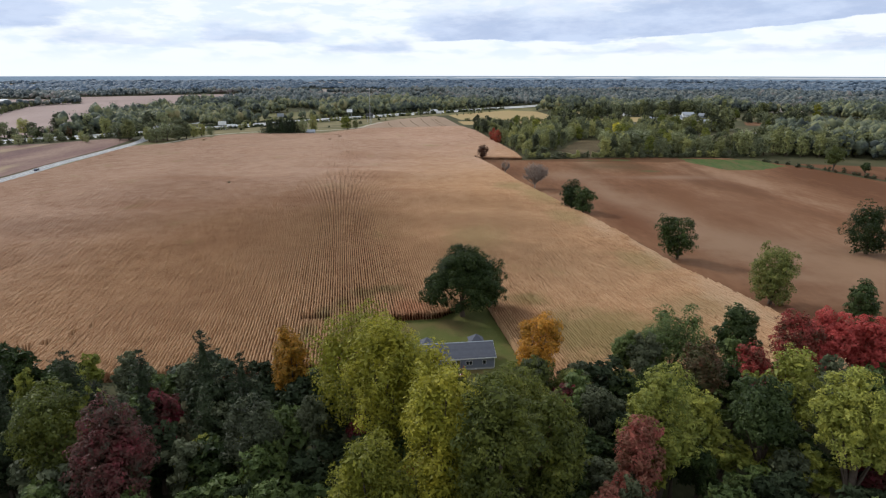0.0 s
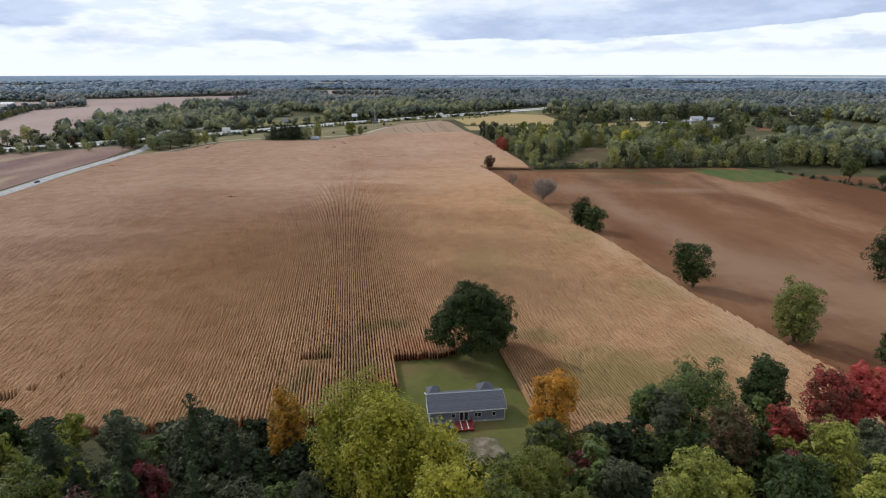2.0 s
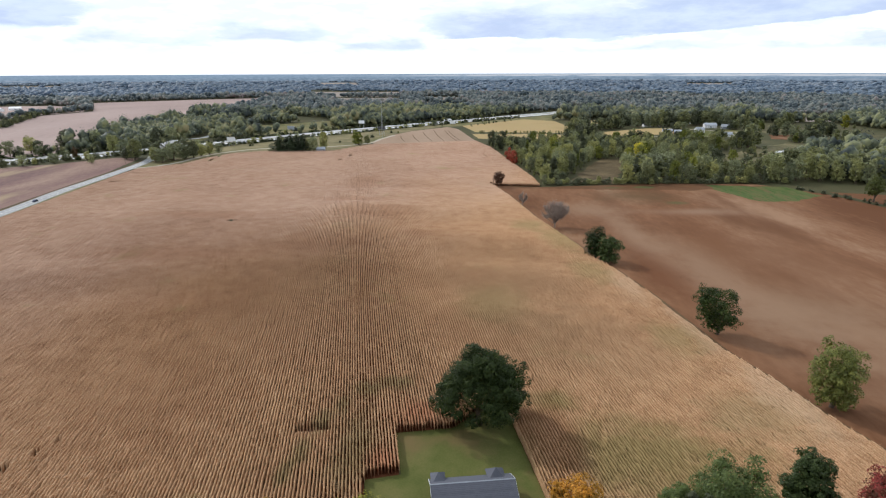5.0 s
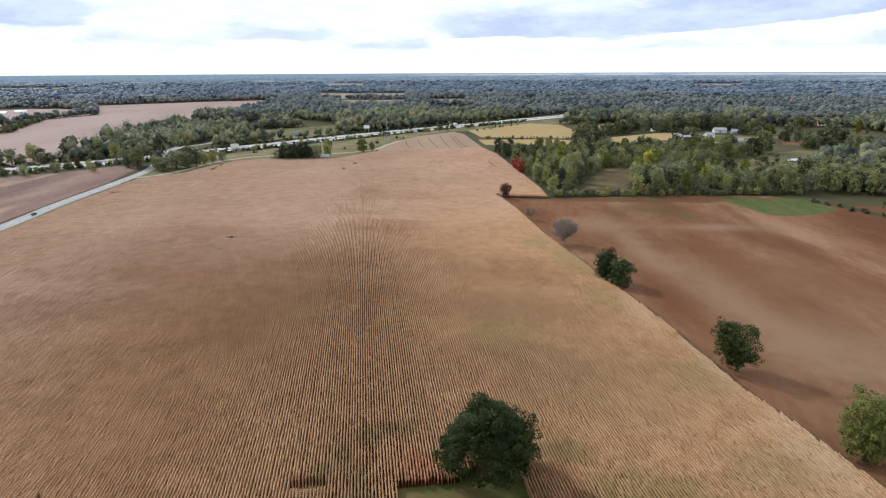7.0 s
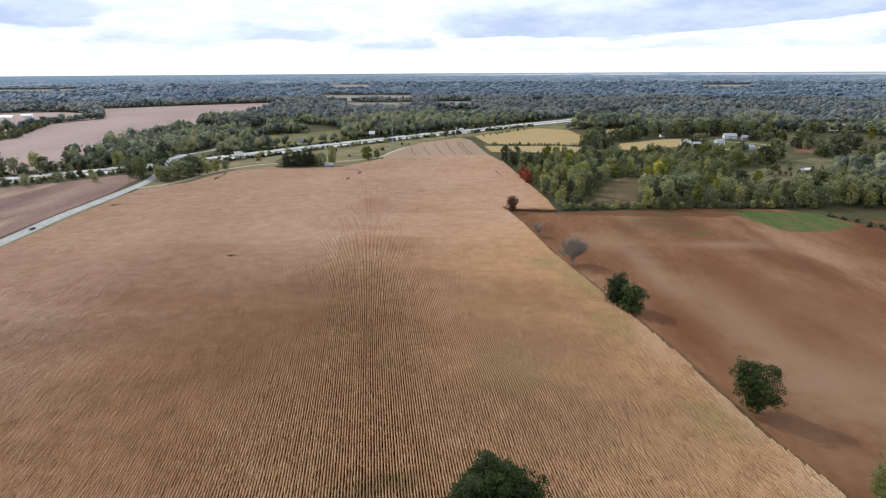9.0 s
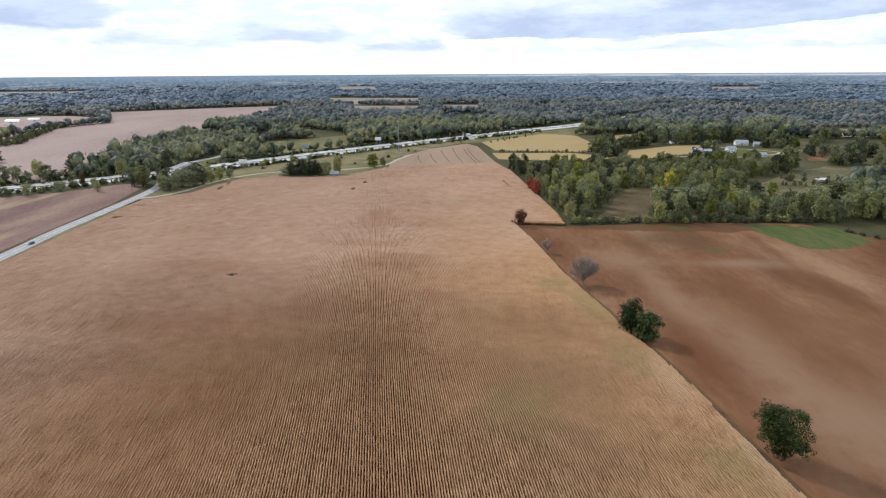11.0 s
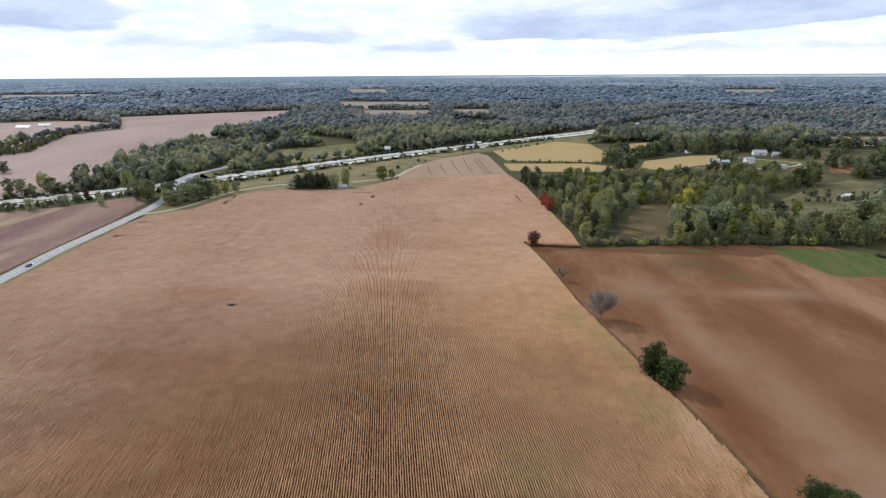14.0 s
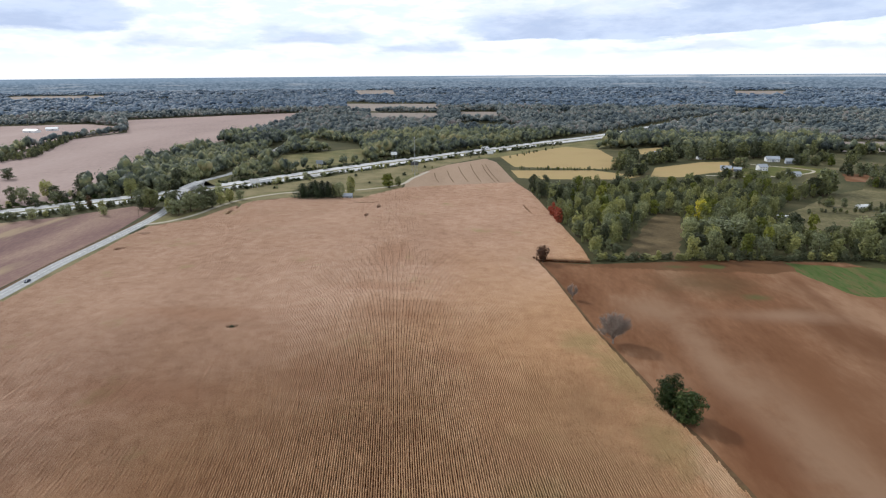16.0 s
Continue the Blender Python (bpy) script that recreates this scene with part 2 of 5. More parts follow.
M_SHINGLE = surface("grey_shingles", [(0.076, 0.080, 0.098), (0.100, 0.104, 0.124)], 1.2, rough=0.8, fine=14, random=0.14)
M_WHITE = surface("white_paint", [(0.70, 0.70, 0.70), (0.80, 0.80, 0.80)], 0.8, rough=0.5)
M_DECK = surface("red_deck_stain", [(0.16, 0.024, 0.022), (0.25, 0.045, 0.04)], 1.0, rough=0.6, random=0.3)
M_FOUNDATION = surface("foundation_block", [(0.40, 0.40, 0.40), (0.50, 0.50, 0.49)], 1.0)
M_DARKROOF = surface("dark_roof", [(0.07, 0.07, 0.075), (0.12, 0.12, 0.125)], 1.0)
M_STEEL = surface("galvanised_steel", [(0.35, 0.36, 0.37), (0.5, 0.51, 0.52)], 2.0, rough=0.45, metal=0.8)
M_TYRE = surface("tyre_rubber", [(0.015, 0.015, 0.015), (0.03, 0.03, 0.03)], 2.0)
M_GREY = surface("sign_grey", [(0.30, 0.32, 0.35), (0.36, 0.38, 0.41)], 0.5)
M_BLUEPAINT = surface("blue_car_paint", [(0.03, 0.04, 0.07), (0.04, 0.05, 0.09)], 1.0, rough=0.3)


def glass(name):
    m = bpy.data.materials.new(name)
    m.use_nodes = True
    b = m.node_tree.nodes["Principled BSDF"]
    b.inputs["Base Color"].default_value = (0.02, 0.025, 0.03, 1)
    b.inputs["Roughness"].default_value, b.inputs["Metallic"].default_value = 0.08, 0.0
    return m


M_GLASS = glass("window_glass")

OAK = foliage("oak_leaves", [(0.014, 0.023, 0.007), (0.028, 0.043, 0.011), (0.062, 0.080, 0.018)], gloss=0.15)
WILLOW = foliage("willow_leaves", [(0.099, 0.111, 0.015), (0.197, 0.190, 0.020), (0.326, 0.278, 0.027)], patch=0.2)
YELLOW = foliage("yellow_green_leaves", [(0.095, 0.121, 0.023), (0.210, 0.218, 0.038), (0.361, 0.335, 0.059)])
LIME = foliage("lime_green_leaves", [(0.055, 0.070, 0.014), (0.125, 0.134, 0.021), (0.255, 0.232, 0.030)], patch=0.2)
ORANGE = foliage("orange_leaves", [(0.297, 0.165, 0.020), (0.594, 0.270, 0.030), (0.600, 0.264, 0.030)], patch=0.25)
RED = foliage("red_leaves", [(0.10, 0.06, 0.03), (0.34, 0.05, 0.042), (0.50, 0.10, 0.08)], patch=0.3)
PLUM = foliage("plum_red_leaves", [(0.055, 0.05, 0.03), (0.14, 0.035, 0.035), (0.32, 0.03, 0.065)], patch=0.3)
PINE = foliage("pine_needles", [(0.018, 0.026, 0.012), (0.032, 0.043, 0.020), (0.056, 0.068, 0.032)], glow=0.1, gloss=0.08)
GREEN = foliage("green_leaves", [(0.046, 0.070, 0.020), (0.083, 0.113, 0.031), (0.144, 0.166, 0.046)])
SAGE = foliage("sage_leaves", [(0.06, 0.07, 0.038), (0.10, 0.11, 0.058), (0.14, 0.145, 0.075)], gloss=0.15)
OLIVE = foliage("olive_leaves", [(0.069, 0.086, 0.021), (0.149, 0.161, 0.038), (0.265, 0.247, 0.063)], gloss=0.2)
GOLDEN = foliage("golden_leaves", [(0.26, 0.25, 0.03), (0.44, 0.39, 0.04), (0.55, 0.46, 0.05)])
ROSE = foliage("dull_rose_leaves", [(0.085, 0.085, 0.03), (0.18, 0.075, 0.046), (0.29, 0.075, 0.06)], patch=0.3)
AUTUMN = foliage("dull_red_leaves", [(0.18, 0.075, 0.035), (0.40, 0.085, 0.05), (0.50, 0.13, 0.07)])
RUST = foliage("rust_leaves", [(0.10, 0.05, 0.03), (0.17, 0.08, 0.04), (0.22, 0.11, 0.05)])
MIXED = foliage("woodland_leaves", [(0.14, 0.152, 0.075), (0.265, 0.272, 0.11), (0.36, 0.345, 0.125), (0.42, 0.385, 0.13)], glow=0.35, patch=0.1)
PALE = foliage("pale_woodland_leaves", [(0.16, 0.178, 0.10), (0.275, 0.288, 0.145), (0.42, 0.405, 0.18)], glow=0.35, patch=0.12)
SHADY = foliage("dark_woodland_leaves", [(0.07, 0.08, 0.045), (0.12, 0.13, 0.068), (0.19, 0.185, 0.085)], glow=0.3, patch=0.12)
WOODS = foliage("far_woodland_leaves", [(0.050, 0.061, 0.056), (0.103, 0.119, 0.086), (0.162, 0.177, 0.108), (0.240, 0.243, 0.119), (0.300, 0.261, 0.135)], vary=0.2, glow=0.3, patch=0.085, stand_size=0.008, gloss=0.1)
# aerial haze is painted into the next two: bluer, then paler leaf tones
WOODS_2 = foliage("hazy_distant_leaves", [(0.042, 0.057, 0.064), (0.081, 0.100, 0.105), (0.134, 0.151, 0.140), (0.187, 0.188, 0.161), (0.187, 0.153, 0.149)], vary=0.2, glow=0.1, patch=0.06, stand_size=0.006, gloss=0.1)
HORIZON = foliage("hazy_horizon_leaves", [(0.086, 0.122, 0.176), (0.127, 0.172, 0.227), (0.178, 0.222, 0.267), (0.241, 0.264, 0.299)], vary=0.2, glow=0.1, patch=0.03, stand_size=0.004, gloss=0.1)


THIN = [(-70, 494, 15, 40), (-66, 429, 26, 9), (-45, 399, 20, 7), (-66, 320, 28, 20), (-52, 385, 24, 8), (-45, 279, 20, 9), (-36, 228, 24, 32), (3, 270, 16, 20), (-52, 208, 13, 20), (-100, 236, 34, 16), (-137, 300, 42, 14), (-79, 160, 20, 24), (-20, 338, 14, 8), (-150, 380, 40, 10)]  # poor, ruddy corn: x, y, half sizes


def corn_material():
    m = bpy.data.materials.new("ripe_corn")
    m.use_nodes = True
    n = Nodes(m.node_tree)
    where = n.add("ShaderNodeTexCoord").outputs["Object"]
    broad = n.noise(n.scaled(where, 1, 0.5, 0.2), 0.012, 5)
    mid = n.noise(where, 0.16, 4)
    small = n.noise(where, 2.1, 4, 0.75)
    f = n.math("ADD", n.math("MULTIPLY", broad, 0.20), n.math("ADD", n.math("MULTIPLY", mid, 0.22), n.math("MULTIPLY", small, 0.58)))
    hazed = n.ramp(f, (0.345, (0.15, 0.073, 0.043)), (0.46, (0.325, 0.197, 0.128)), (0.57, (0.425, 0.28, 0.194)), (0.68, (0.57, 0.415, 0.305)))
    golden = n.ramp(f, (0.345, (0.17, 0.082, 0.04)), (0.46, (0.37, 0.215, 0.115)), (0.57, (0.475, 0.298, 0.168)), (0.68, (0.64, 0.45, 0.28)))
    sep = n.add("ShaderNodeSeparateXYZ")
    n.put(sep.inputs[0], where)
    # golden near and right; far left greyer and pinker, haze put into its tones
    ripe = n.math("ADD", n.math("SUBTRACT", sep.outputs[1], n.math("MULTIPLY", sep.outputs[0], 1.5)), n.math("MULTIPLY", n.math("SUBTRACT", broad, 0.5), 420))
    col = n.mix(n.step(ripe, 260, 600), golden, hazed)
    ruddy = n.step(n.math("ADD", n.math("MULTIPLY", n.noise(n.scaled(where, 1, 0.7, 1), 0.02, 5, 0.6), 0.75), n.math("MULTIPLY", small, 0.25)), 0.52, 0.66)
    col = n.mix(n.math("MULTIPLY", ruddy, 0.16), col, (0.25, 0.125, 0.066, 1))
    green = n.step(n.math("ADD", n.math("MULTIPLY", n.noise(where, 0.028, 4), 0.7), n.math("MULTIPLY", mid, 0.3)), 0.58, 0.74)
    col = n.mix(n.math("MULTIPLY", green, 0.6), col, (0.20, 0.18, 0.06, 1))
    # late green plants beside the lawn
    lush = (0.215, 0.172, 0.07, 1)
    rank, rusty, pale = (0.185, 0.155, 0.068, 1), (0.40, 0.185, 0.10, 1), (0.48, 0.34, 0.22, 1)
    thin, gold, weedy = (0.29, 0.148, 0.082, 1), (0.28, 0.178, 0.10, 1), (0.265, 0.215, 0.095, 1)
    for x, y, rx, ry, tone in ((-37, 141, 2.2, 6, rank), (-35.5, 149, 2.4, 6, rank), (-33, 161, 2.6, 6, rank), (-29.5, 170, 3, 5, rank), (-24, 177, 4.5, 4.5, rank), (-17.5, 181, 6, 4, rank), (-24, 150, 6, 16, (0.21, 0.165, 0.075, 1)), (42, 146, 27, 19, lush), (75, 165, 16, 12, (0.29, 0.21, 0.11, 1)), (26, 172, 7, 6, lush), (24, 148, 6, 24, (0.30, 0.15, 0.08, 1)), (-9, 165.5, 9, 7, rusty), (-16.5, 146, 4, 6, rusty),
                              (88, 178, 9, 26, pale), (80, 226, 6, 30, pale), (68, 262, 6, 24, pale),
                              
                              
                              (54, 335, 12, 26, weedy), (57, 280, 10, 18, weedy), (14, 240, 14, 20, weedy), (70, 212, 9, 14, weedy), (40, 360, 10, 14, weedy), (28, 262, 30, 46, gold), (40, 205, 36, 30, gold), *[(*spot, thin) for spot in THIN]):
        dx, dy = n.math("DIVIDE", n.math("SUBTRACT", sep.outputs[0], x), rx), n.math("DIVIDE", n.math("SUBTRACT", sep.outputs[1], y), ry)
        far = n.math("SQRT", n.math("ADD", n.math("MULTIPLY", dx, dx), n.math("MULTIPLY", dy, dy)))
        far = n.math("ADD", far, n.math("MULTIPLY", n.math("SUBTRACT", n.noise(where, 0.13, 5, 0.65), 0.5), 1.8))
        col = n.mix(n.math("MULTIPLY", n.step(far, 1.35, 0.25), n.math("ADD", 0.12 if tone is weedy else 0.0 if tone in (thin, gold) else 0.12 if tone is rank else 0.3 if tone in (lush, rusty) else 0.12, n.math("MULTIPLY", small, (0.75 if y > 290 else 0.28) if tone is thin else 0.8 if tone in (weedy, gold) else 0.9)), clamp=True), col, tone)
    b = n.add("ShaderNodeBsdfPrincipled")
    n.put(b.inputs["Base Color"], col)
    b.inputs["Roughness"].default_value, b.inputs["Specular IOR Level"].default_value = 0.8, 0.04
    out = n.add("ShaderNodeOutputMaterial")
    n.put(out.inputs[0], b.outputs[0])
    return m


M_CORN = corn_material()


# ------------------------------------------------------------ helpers for shapes
def mesh_of(name, verts, faces, material, smooth=False):
    """A mesh from an array of corners and an array of equal-sided faces."""
    verts, faces = np.asarray(verts, np.float32), np.asarray(faces, np.int32)
    me = bpy.data.meshes.new(name)
    k = faces.shape[1]
    me.vertices.add(len(verts))
    me.vertices.foreach_set("co", verts.ravel())
    me.loops.add(faces.size)
    me.loops.foreach_set("vertex_index", faces.ravel())
    me.polygons.add(len(faces))
    me.polygons.foreach_set("loop_start", np.arange(0, faces.size, k, dtype=np.int32))
    if smooth:
        me.polygons.foreach_set("use_smooth", np.ones(len(faces), bool))
    me.update(calc_edges=True)
    me.materials.append(material)
    return me


def tris(quads):
    quads = np.asarray(quads)
    return np.concatenate([quads[:, [0, 1, 2]], quads[:, [0, 2, 3]]])


def joined(pieces):
    """One array of corners and triangles out of several."""
    vs, fs, base = [], [], 0
    for v, f in pieces:
        f = np.asarray(f)
        vs.append(np.asarray(v)), fs.append((tris(f) if f.shape[1] == 4 else f) + base)
        base += len(v)
    return np.concatenate(vs), np.concatenate(fs)


def part(name, me, parent=None, label="", m=None):
    """One mesh object under a thing or a part. me: a mesh, or a bmesh with its material."""
    ob = new(name, me)
    if parent is not None:
        ob.parent = parent
    if m is not None:
        ob.matrix_basis = m
    if label:
        ob["label"] = label
    return ob


def solid(bm, material, bevel=0.0):
    if bevel:
        bmesh.ops.bevel(bm, geom=bm.edges[:], offset=bevel, segments=1, affect="EDGES")
    bmesh.ops.recalc_face_normals(bm, faces=bm.faces[:])
    me = bpy.data.meshes.new("solid")
    bm.to_mesh(me)
    bm.free()
    me.materials.append(material)
    return me


def box(x0, y0, z0, x1, y1, z1, material, bevel=0.0):
    bm = bmesh.new()
    bmesh.ops.create_cube(bm, size=1, matrix=Matrix.LocRotScale(((x0 + x1) / 2, (y0 + y1) / 2, (z0 + z1) / 2), None, (x1 - x0, y1 - y0, z1 - z0)))
    return solid(bm, material, bevel)


def prism(outline, depth, material, axis="x"):
    """A solid from an outline in the upright plane, drawn out by depth along x (outline: y, z) or y (outline: x, z)."""
    bm = bmesh.new()
    ends = []
    for d in (0, depth):
        ends.append([bm.verts.new((d, a, b) if axis == "x" else (a, d, b)) for a, b in outline])
    bm.faces.new(ends[0]), bm.faces.new(ends[1][::-1])
    for i in range(len(outline)):
        j = (i + 1) % len(outline)
        bm.faces.new((ends[0][i], ends[0][j], ends[1][j], ends[1][i]))
    return solid(bm, material)


def sheet(name, outline, z, material, label, category, uneven=0.0):
    """A flat piece of land, with an uneven edge where it is not mown or paved."""
    bm = bmesh.new()
    if uneven:
        g, line = np.random.default_rng(len(name)), []
        for (x0, y0), (x1, y1) in zip(outline, outline[1:] + outline[:1]):
            k = max(1, int(math.hypot(x1 - x0, y1 - y0) / (uneven * 2.5)))
            line += [(x0 + (x1 - x0) * i / k + g.normal(0, uneven * 0.5), y0 + (y1 - y0) * i / k + g.normal(0, uneven * 0.5)) for i in range(k)]
        outline = line
    f = bm.faces.new([bm.verts.new((x, y, z)) for x, y in outline])
    f.normal_update()
    if f.normal.z < 0:
        f.normal_flip()
    bmesh.ops.triangulate(bm, faces=bm.faces[:], ngon_method="EAR_CLIP")
    bmesh.ops.recalc_face_normals(bm, faces=bm.faces[:])
    if sum(g.normal.z for g in bm.faces) < 0:
        bmesh.ops.reverse_faces(bm, faces=bm.faces[:])
    me = bpy.data.meshes.new(name)
    bm.to_mesh(me)
    bm.free()
    me.materials.append(material)
    return tagged(new(name, me), label, category, kind="structure")


def smooth_line(points, step=12.0):
    """A line through the points, Catmull-Rom, as an array with a corner about every step metres."""
    p = np.asarray(points, float)
    p = np.concatenate([[2 * p[0] - p[1]], p, [2 * p[-1] - p[-2]]])
    out = []
    for i in range(1, len(p) - 2):
        k = max(1, int(np.linalg.norm(p[i + 1] - p[i]) / step))
        for s in np.arange(k) / k:
            a, b, c, d = p[i - 1:i + 3]
            out.append(0.5 * (2 * b + (c - a) * s + (2 * a - 5 * b + 4 * c - d) * s * s + (3 * b - a - 3 * c + d) * s ** 3))
    out.append(p[-2])
    return np.array(out)


def ribbon(line, offsets, material, name):
    """A strip along a line of (x, y, z); offsets: (sideways to the right, up) across it."""
    line = np.asarray(line, float)
    if line.shape[1] == 2:
        line = np.c_[line, np.zeros(len(line))]
    way = np.gradient(line[:, :2], axis=0)
    way /= np.linalg.norm(way, axis=1, keepdims=True)
    right = np.c_[way[:, 1], -way[:, 0], np.zeros(len(way))]
    k = len(offsets)
    v = np.stack([line + right * s + np.array([0, 0, 1]) * u for s, u in offsets], 1).reshape(-1, 3)
    i = np.arange(len(line) - 1)[:, None] * k + np.arange(k - 1)[None]
    i = i.ravel()
    return mesh_of(name, v, np.stack([i, i + 1, i + 1 + k, i + k], 1), material)


def inside(poly, x, y):
    poly = np.asarray(poly, float)
    a, b = poly, np.roll(poly, -1, 0)
    r = np.zeros(np.shape(x), bool)
    for (x0, y0), (x1, y1) in zip(a, b):
        if y0 != y1:
            r ^= ((y0 > y) != (y1 > y)) & (x < (x1 - x0) * (y - y0) / (y1 - y0) + x0)
    return r


def near_line(line, x, y, dist):
    r = np.zeros(np.shape(x), bool)
    line = np.asarray(line)[:, :2]
    for (x0, y0), (x1, y1) in zip(line[:-1], line[1:]):
        dx, dy = x1 - x0, y1 - y0
        s = np.clip(((x - x0) * dx + (y - y0) * dy) / (dx * dx + dy * dy), 0, 1)
        r |= np.hypot(x - x0 - s * dx, y - y0 - s * dy) < dist
    return r


# ------------------------------------------------------------ plan
FIELD_EDGE = [(100, 128), (99, 146), (93, 166), (89, 184), (83, 204), (80, 222), (75, 256), (71.5, 273), (68, 289), (62, 306), (60, 324), (54, 350), (46, 386), (37, 445), (27, 494)]
CORN = [(-248, 116), (-75, 124), (-41, 127), (-18.4, 130), (-20, 141), (-12.6, 143), (-15, 158.5), (-1, 160.5), (8, 171), (12.2, 171),
        (20, 122), (60, 119), *FIELD_EDGE, (63, 491), (62, 521), (38, 729), (23, 794), (-100, 758), (-136, 696), (-205, 694), (-236, 674), (-249, 640),
        (-256, 598), (-284, 568), (-284, 540), (-273, 409), (-263, 290)]
ROAD = smooth_line([(-250, 20), (-263, 150), (-275, 290), (-285, 409), (-292, 466), (-296, 536), (-303, 618), (-320, 690), (-328, 735), (-331, 780), (-337, 874), (-345, 980), (-361, 1070), (-380, 1250)])
HIGHWAY = smooth_line([(-800, 320), (-560, 512), (-452, 611), (-394, 665), (-332, 728), (-262, 815), (-182, 915), (-79, 1033), (23, 1141), (112, 1239), (203, 1333), (308, 1468), (385, 1585), (489, 1722), (640, 1900), (900, 2150)], 20)
DRIVE = smooth_line([(-298, 578), (-282, 592), (-270, 620), (-264, 660), (-250, 698), (-217, 730), (-160, 742), (-110, 778), (-98, 830), (-85, 880)], 6)
STUBBLE = [(86, 100), *FIELD_EDGE,
           (60, 489), (121, 499), (160, 505), (230, 503), (262, 462), (284, 380), (310, 250), (310, 100)]
FAR_LEFT = [(-736, 958), (-845, 1232), (-806, 1406), (-894, 1552), (-1028, 1776), (-821, 1959), (-593, 2119), (-579, 2006), (-530, 1507), (-512, 1128), (-474, 884),
            (-456, 816), (-432, 740), (-436, 668), (-600, 520), (-900, 290), (-1100, 700), (-900, 860)]
FAR_LEFT_2 = [(-765, 1000), (-860, 1232), (-825, 1400), (-905, 1552), (-1050, 1640), (-1400, 1500), (-1250, 1000), (-950, 900)]
LEFT_NEAR = [(-560, 480), (-430, 575), (-386, 605), (-348, 652), (-322, 645), (-306.5, 560), (-300, 470), (-292, 390), (-282, 290), (-270, 150), (-264, 100), (-600, 100)]
TAN = [(-100, 760), (-102, 784), (-106, 838), (-66, 939), (-14, 1006), (2, 969), (24, 804), (23, 797)]
YELLOW_1 = [(8, 1026), (119, 1160), (169, 1121), (178, 960), (149, 907), (26, 923)]
YELLOW_2 = [(21, 893), (126, 897), (177, 854), (153, 828), (56, 826), (28, 835)]
YELLOW_3 = [(186, 848), (210, 923), (286, 978), (345, 986), (297, 889), (269, 883), (222, 847)]
GOLD_4 = [(230, 1129), (276, 1154), (263, 1083), (223, 1061)]
OLIVE_R = [(468, 1066), (501, 1019), (485, 939), (432, 893), (425, 954)]
BROWN_R = [(421, 879), (400, 827), (440, 812), (480, 867)]
STRIP = [(-300, 640), (-292, 574), (-284, 570), (-257, 601), (-250, 642), (-237, 676), (-206, 696), (-137, 698), (-103, 760), (-104, 784), (-107, 838), (-68, 939), (-20, 1010), (0, 1110), (-79, 1015), (-182, 897), (-262, 797), (-312, 728)]
GREEN_FIELD = [(-310, 905), (-330, 1035), (-224, 1127), (-187, 970), (-262, 880)]
WOOD_RIGHT = [(31, 762), (40, 729), (66, 521), (67, 496), (80, 514), (97, 536), (122, 606), (141, 642), (162, 634), (152, 590), (134, 526), (130, 503), (259, 509), (286, 556), (242, 560), (225, 610), (255, 660), (293, 710), (340, 735), (276, 770), (143, 752)]
MEADOW_R = [(240, 618), (267, 661), (355, 750), (405, 790), (450, 720), (348, 630), (268, 575), (233, 571)]
CLEARING_R = [(80, 508), (99, 533), (127, 612), (144, 643), (161, 636), (150, 590), (131, 526), (126, 503)]
YARD = [(300, 856), (303, 890), (325, 926), (400, 950), (425, 905), (350, 852)]
FAR_FIELDS = [[(-617, 2685), (-234, 2663), (-189, 2165), (-496, 2175)], [(-401, 2083), (-181, 2077), (-147, 1725), (-326, 1730)], [(-113, 2133), (10, 2130), (8, 1760), (-92, 1760)], [(603, 1248), (720, 1250), (640, 1105), (535, 1100)],
              [(-1047, 4700), (-744, 4700), (-538, 3546), (-755, 3574)], [(1491, 4227), (1792, 4179), (1408, 3300), (1169, 3331)], [(-2900, 3700), (-2300, 3800), (-2000, 3150), (-2500, 3100)]]
HIGHWAY_SIDE = [(-30, 1000), (22, 1030), (119, 1160), (165, 1125), (215, 1220), (330, 1440), (310, 1470), (200, 1345), (100, 1242), (0, 1130)]
OPEN_R = [(22, 826), (143, 832), (276, 838), (355, 768), (300, 704), (390, 735), (455, 690), (520, 660), (620, 800), (620, 1060), (480, 1090), (330, 1120), (178, 1135), (20, 1030)]
LAWN = [(-20, 119), (-18, 130), (-20, 141), (-12.2, 143), (-15, 159), (-1, 161.5), (8, 172), (12.6, 172), (20.6, 122), (20, 116)]
STUBBLE_R = [(268, 470), (330, 452), (420, 440), (420, 250), (314, 250), (290, 380)]

# ------------------------------------------------------------ land
ring = np.linspace(0, 2 * np.pi, 97)[:-1]
rad = np.array([300, 900, 2000, 3500, 4900])
gv = np.concatenate([[(0, 0, 0)]] + [np.c_[np.sin(ring) * r, np.cos(ring) * r, 0 * ring] for r in rad])
gt = np.array([(0, 1 + (i + 1) % 96, 1 + i) for i in range(96)])
gq = np.array([(1 + k * 96 + i, 1 + k * 96 + (i + 1) % 96, 1 + (k + 1) * 96 + (i + 1) % 96, 1 + (k + 1) * 96 + i) for k in range(4) for i in range(96)])
tagged(new("ground", mesh_of("ground", gv, np.concatenate([gt, tris(gq)]), M_GROUND)), "dark woodland floor and rough grass to the horizon", "ground", kind="structure")
sheet("corn_ground", CORN, 0.06, M_SOIL, "brown soil between the corn rows", "soil")
sheet("stubble_field", STUBBLE, 0.05, M_STUBBLE, "harvested brown field with paler wavy streaks", "field")
sheet("left_field", LEFT_NEAR, 0.05, M_PLUM, "bare plum-brown field beside the country road", "field")
sheet("far_field", FAR_LEFT, 0.05, M_FARM, "large pinkish-tan harvested field beyond the highway", "field")
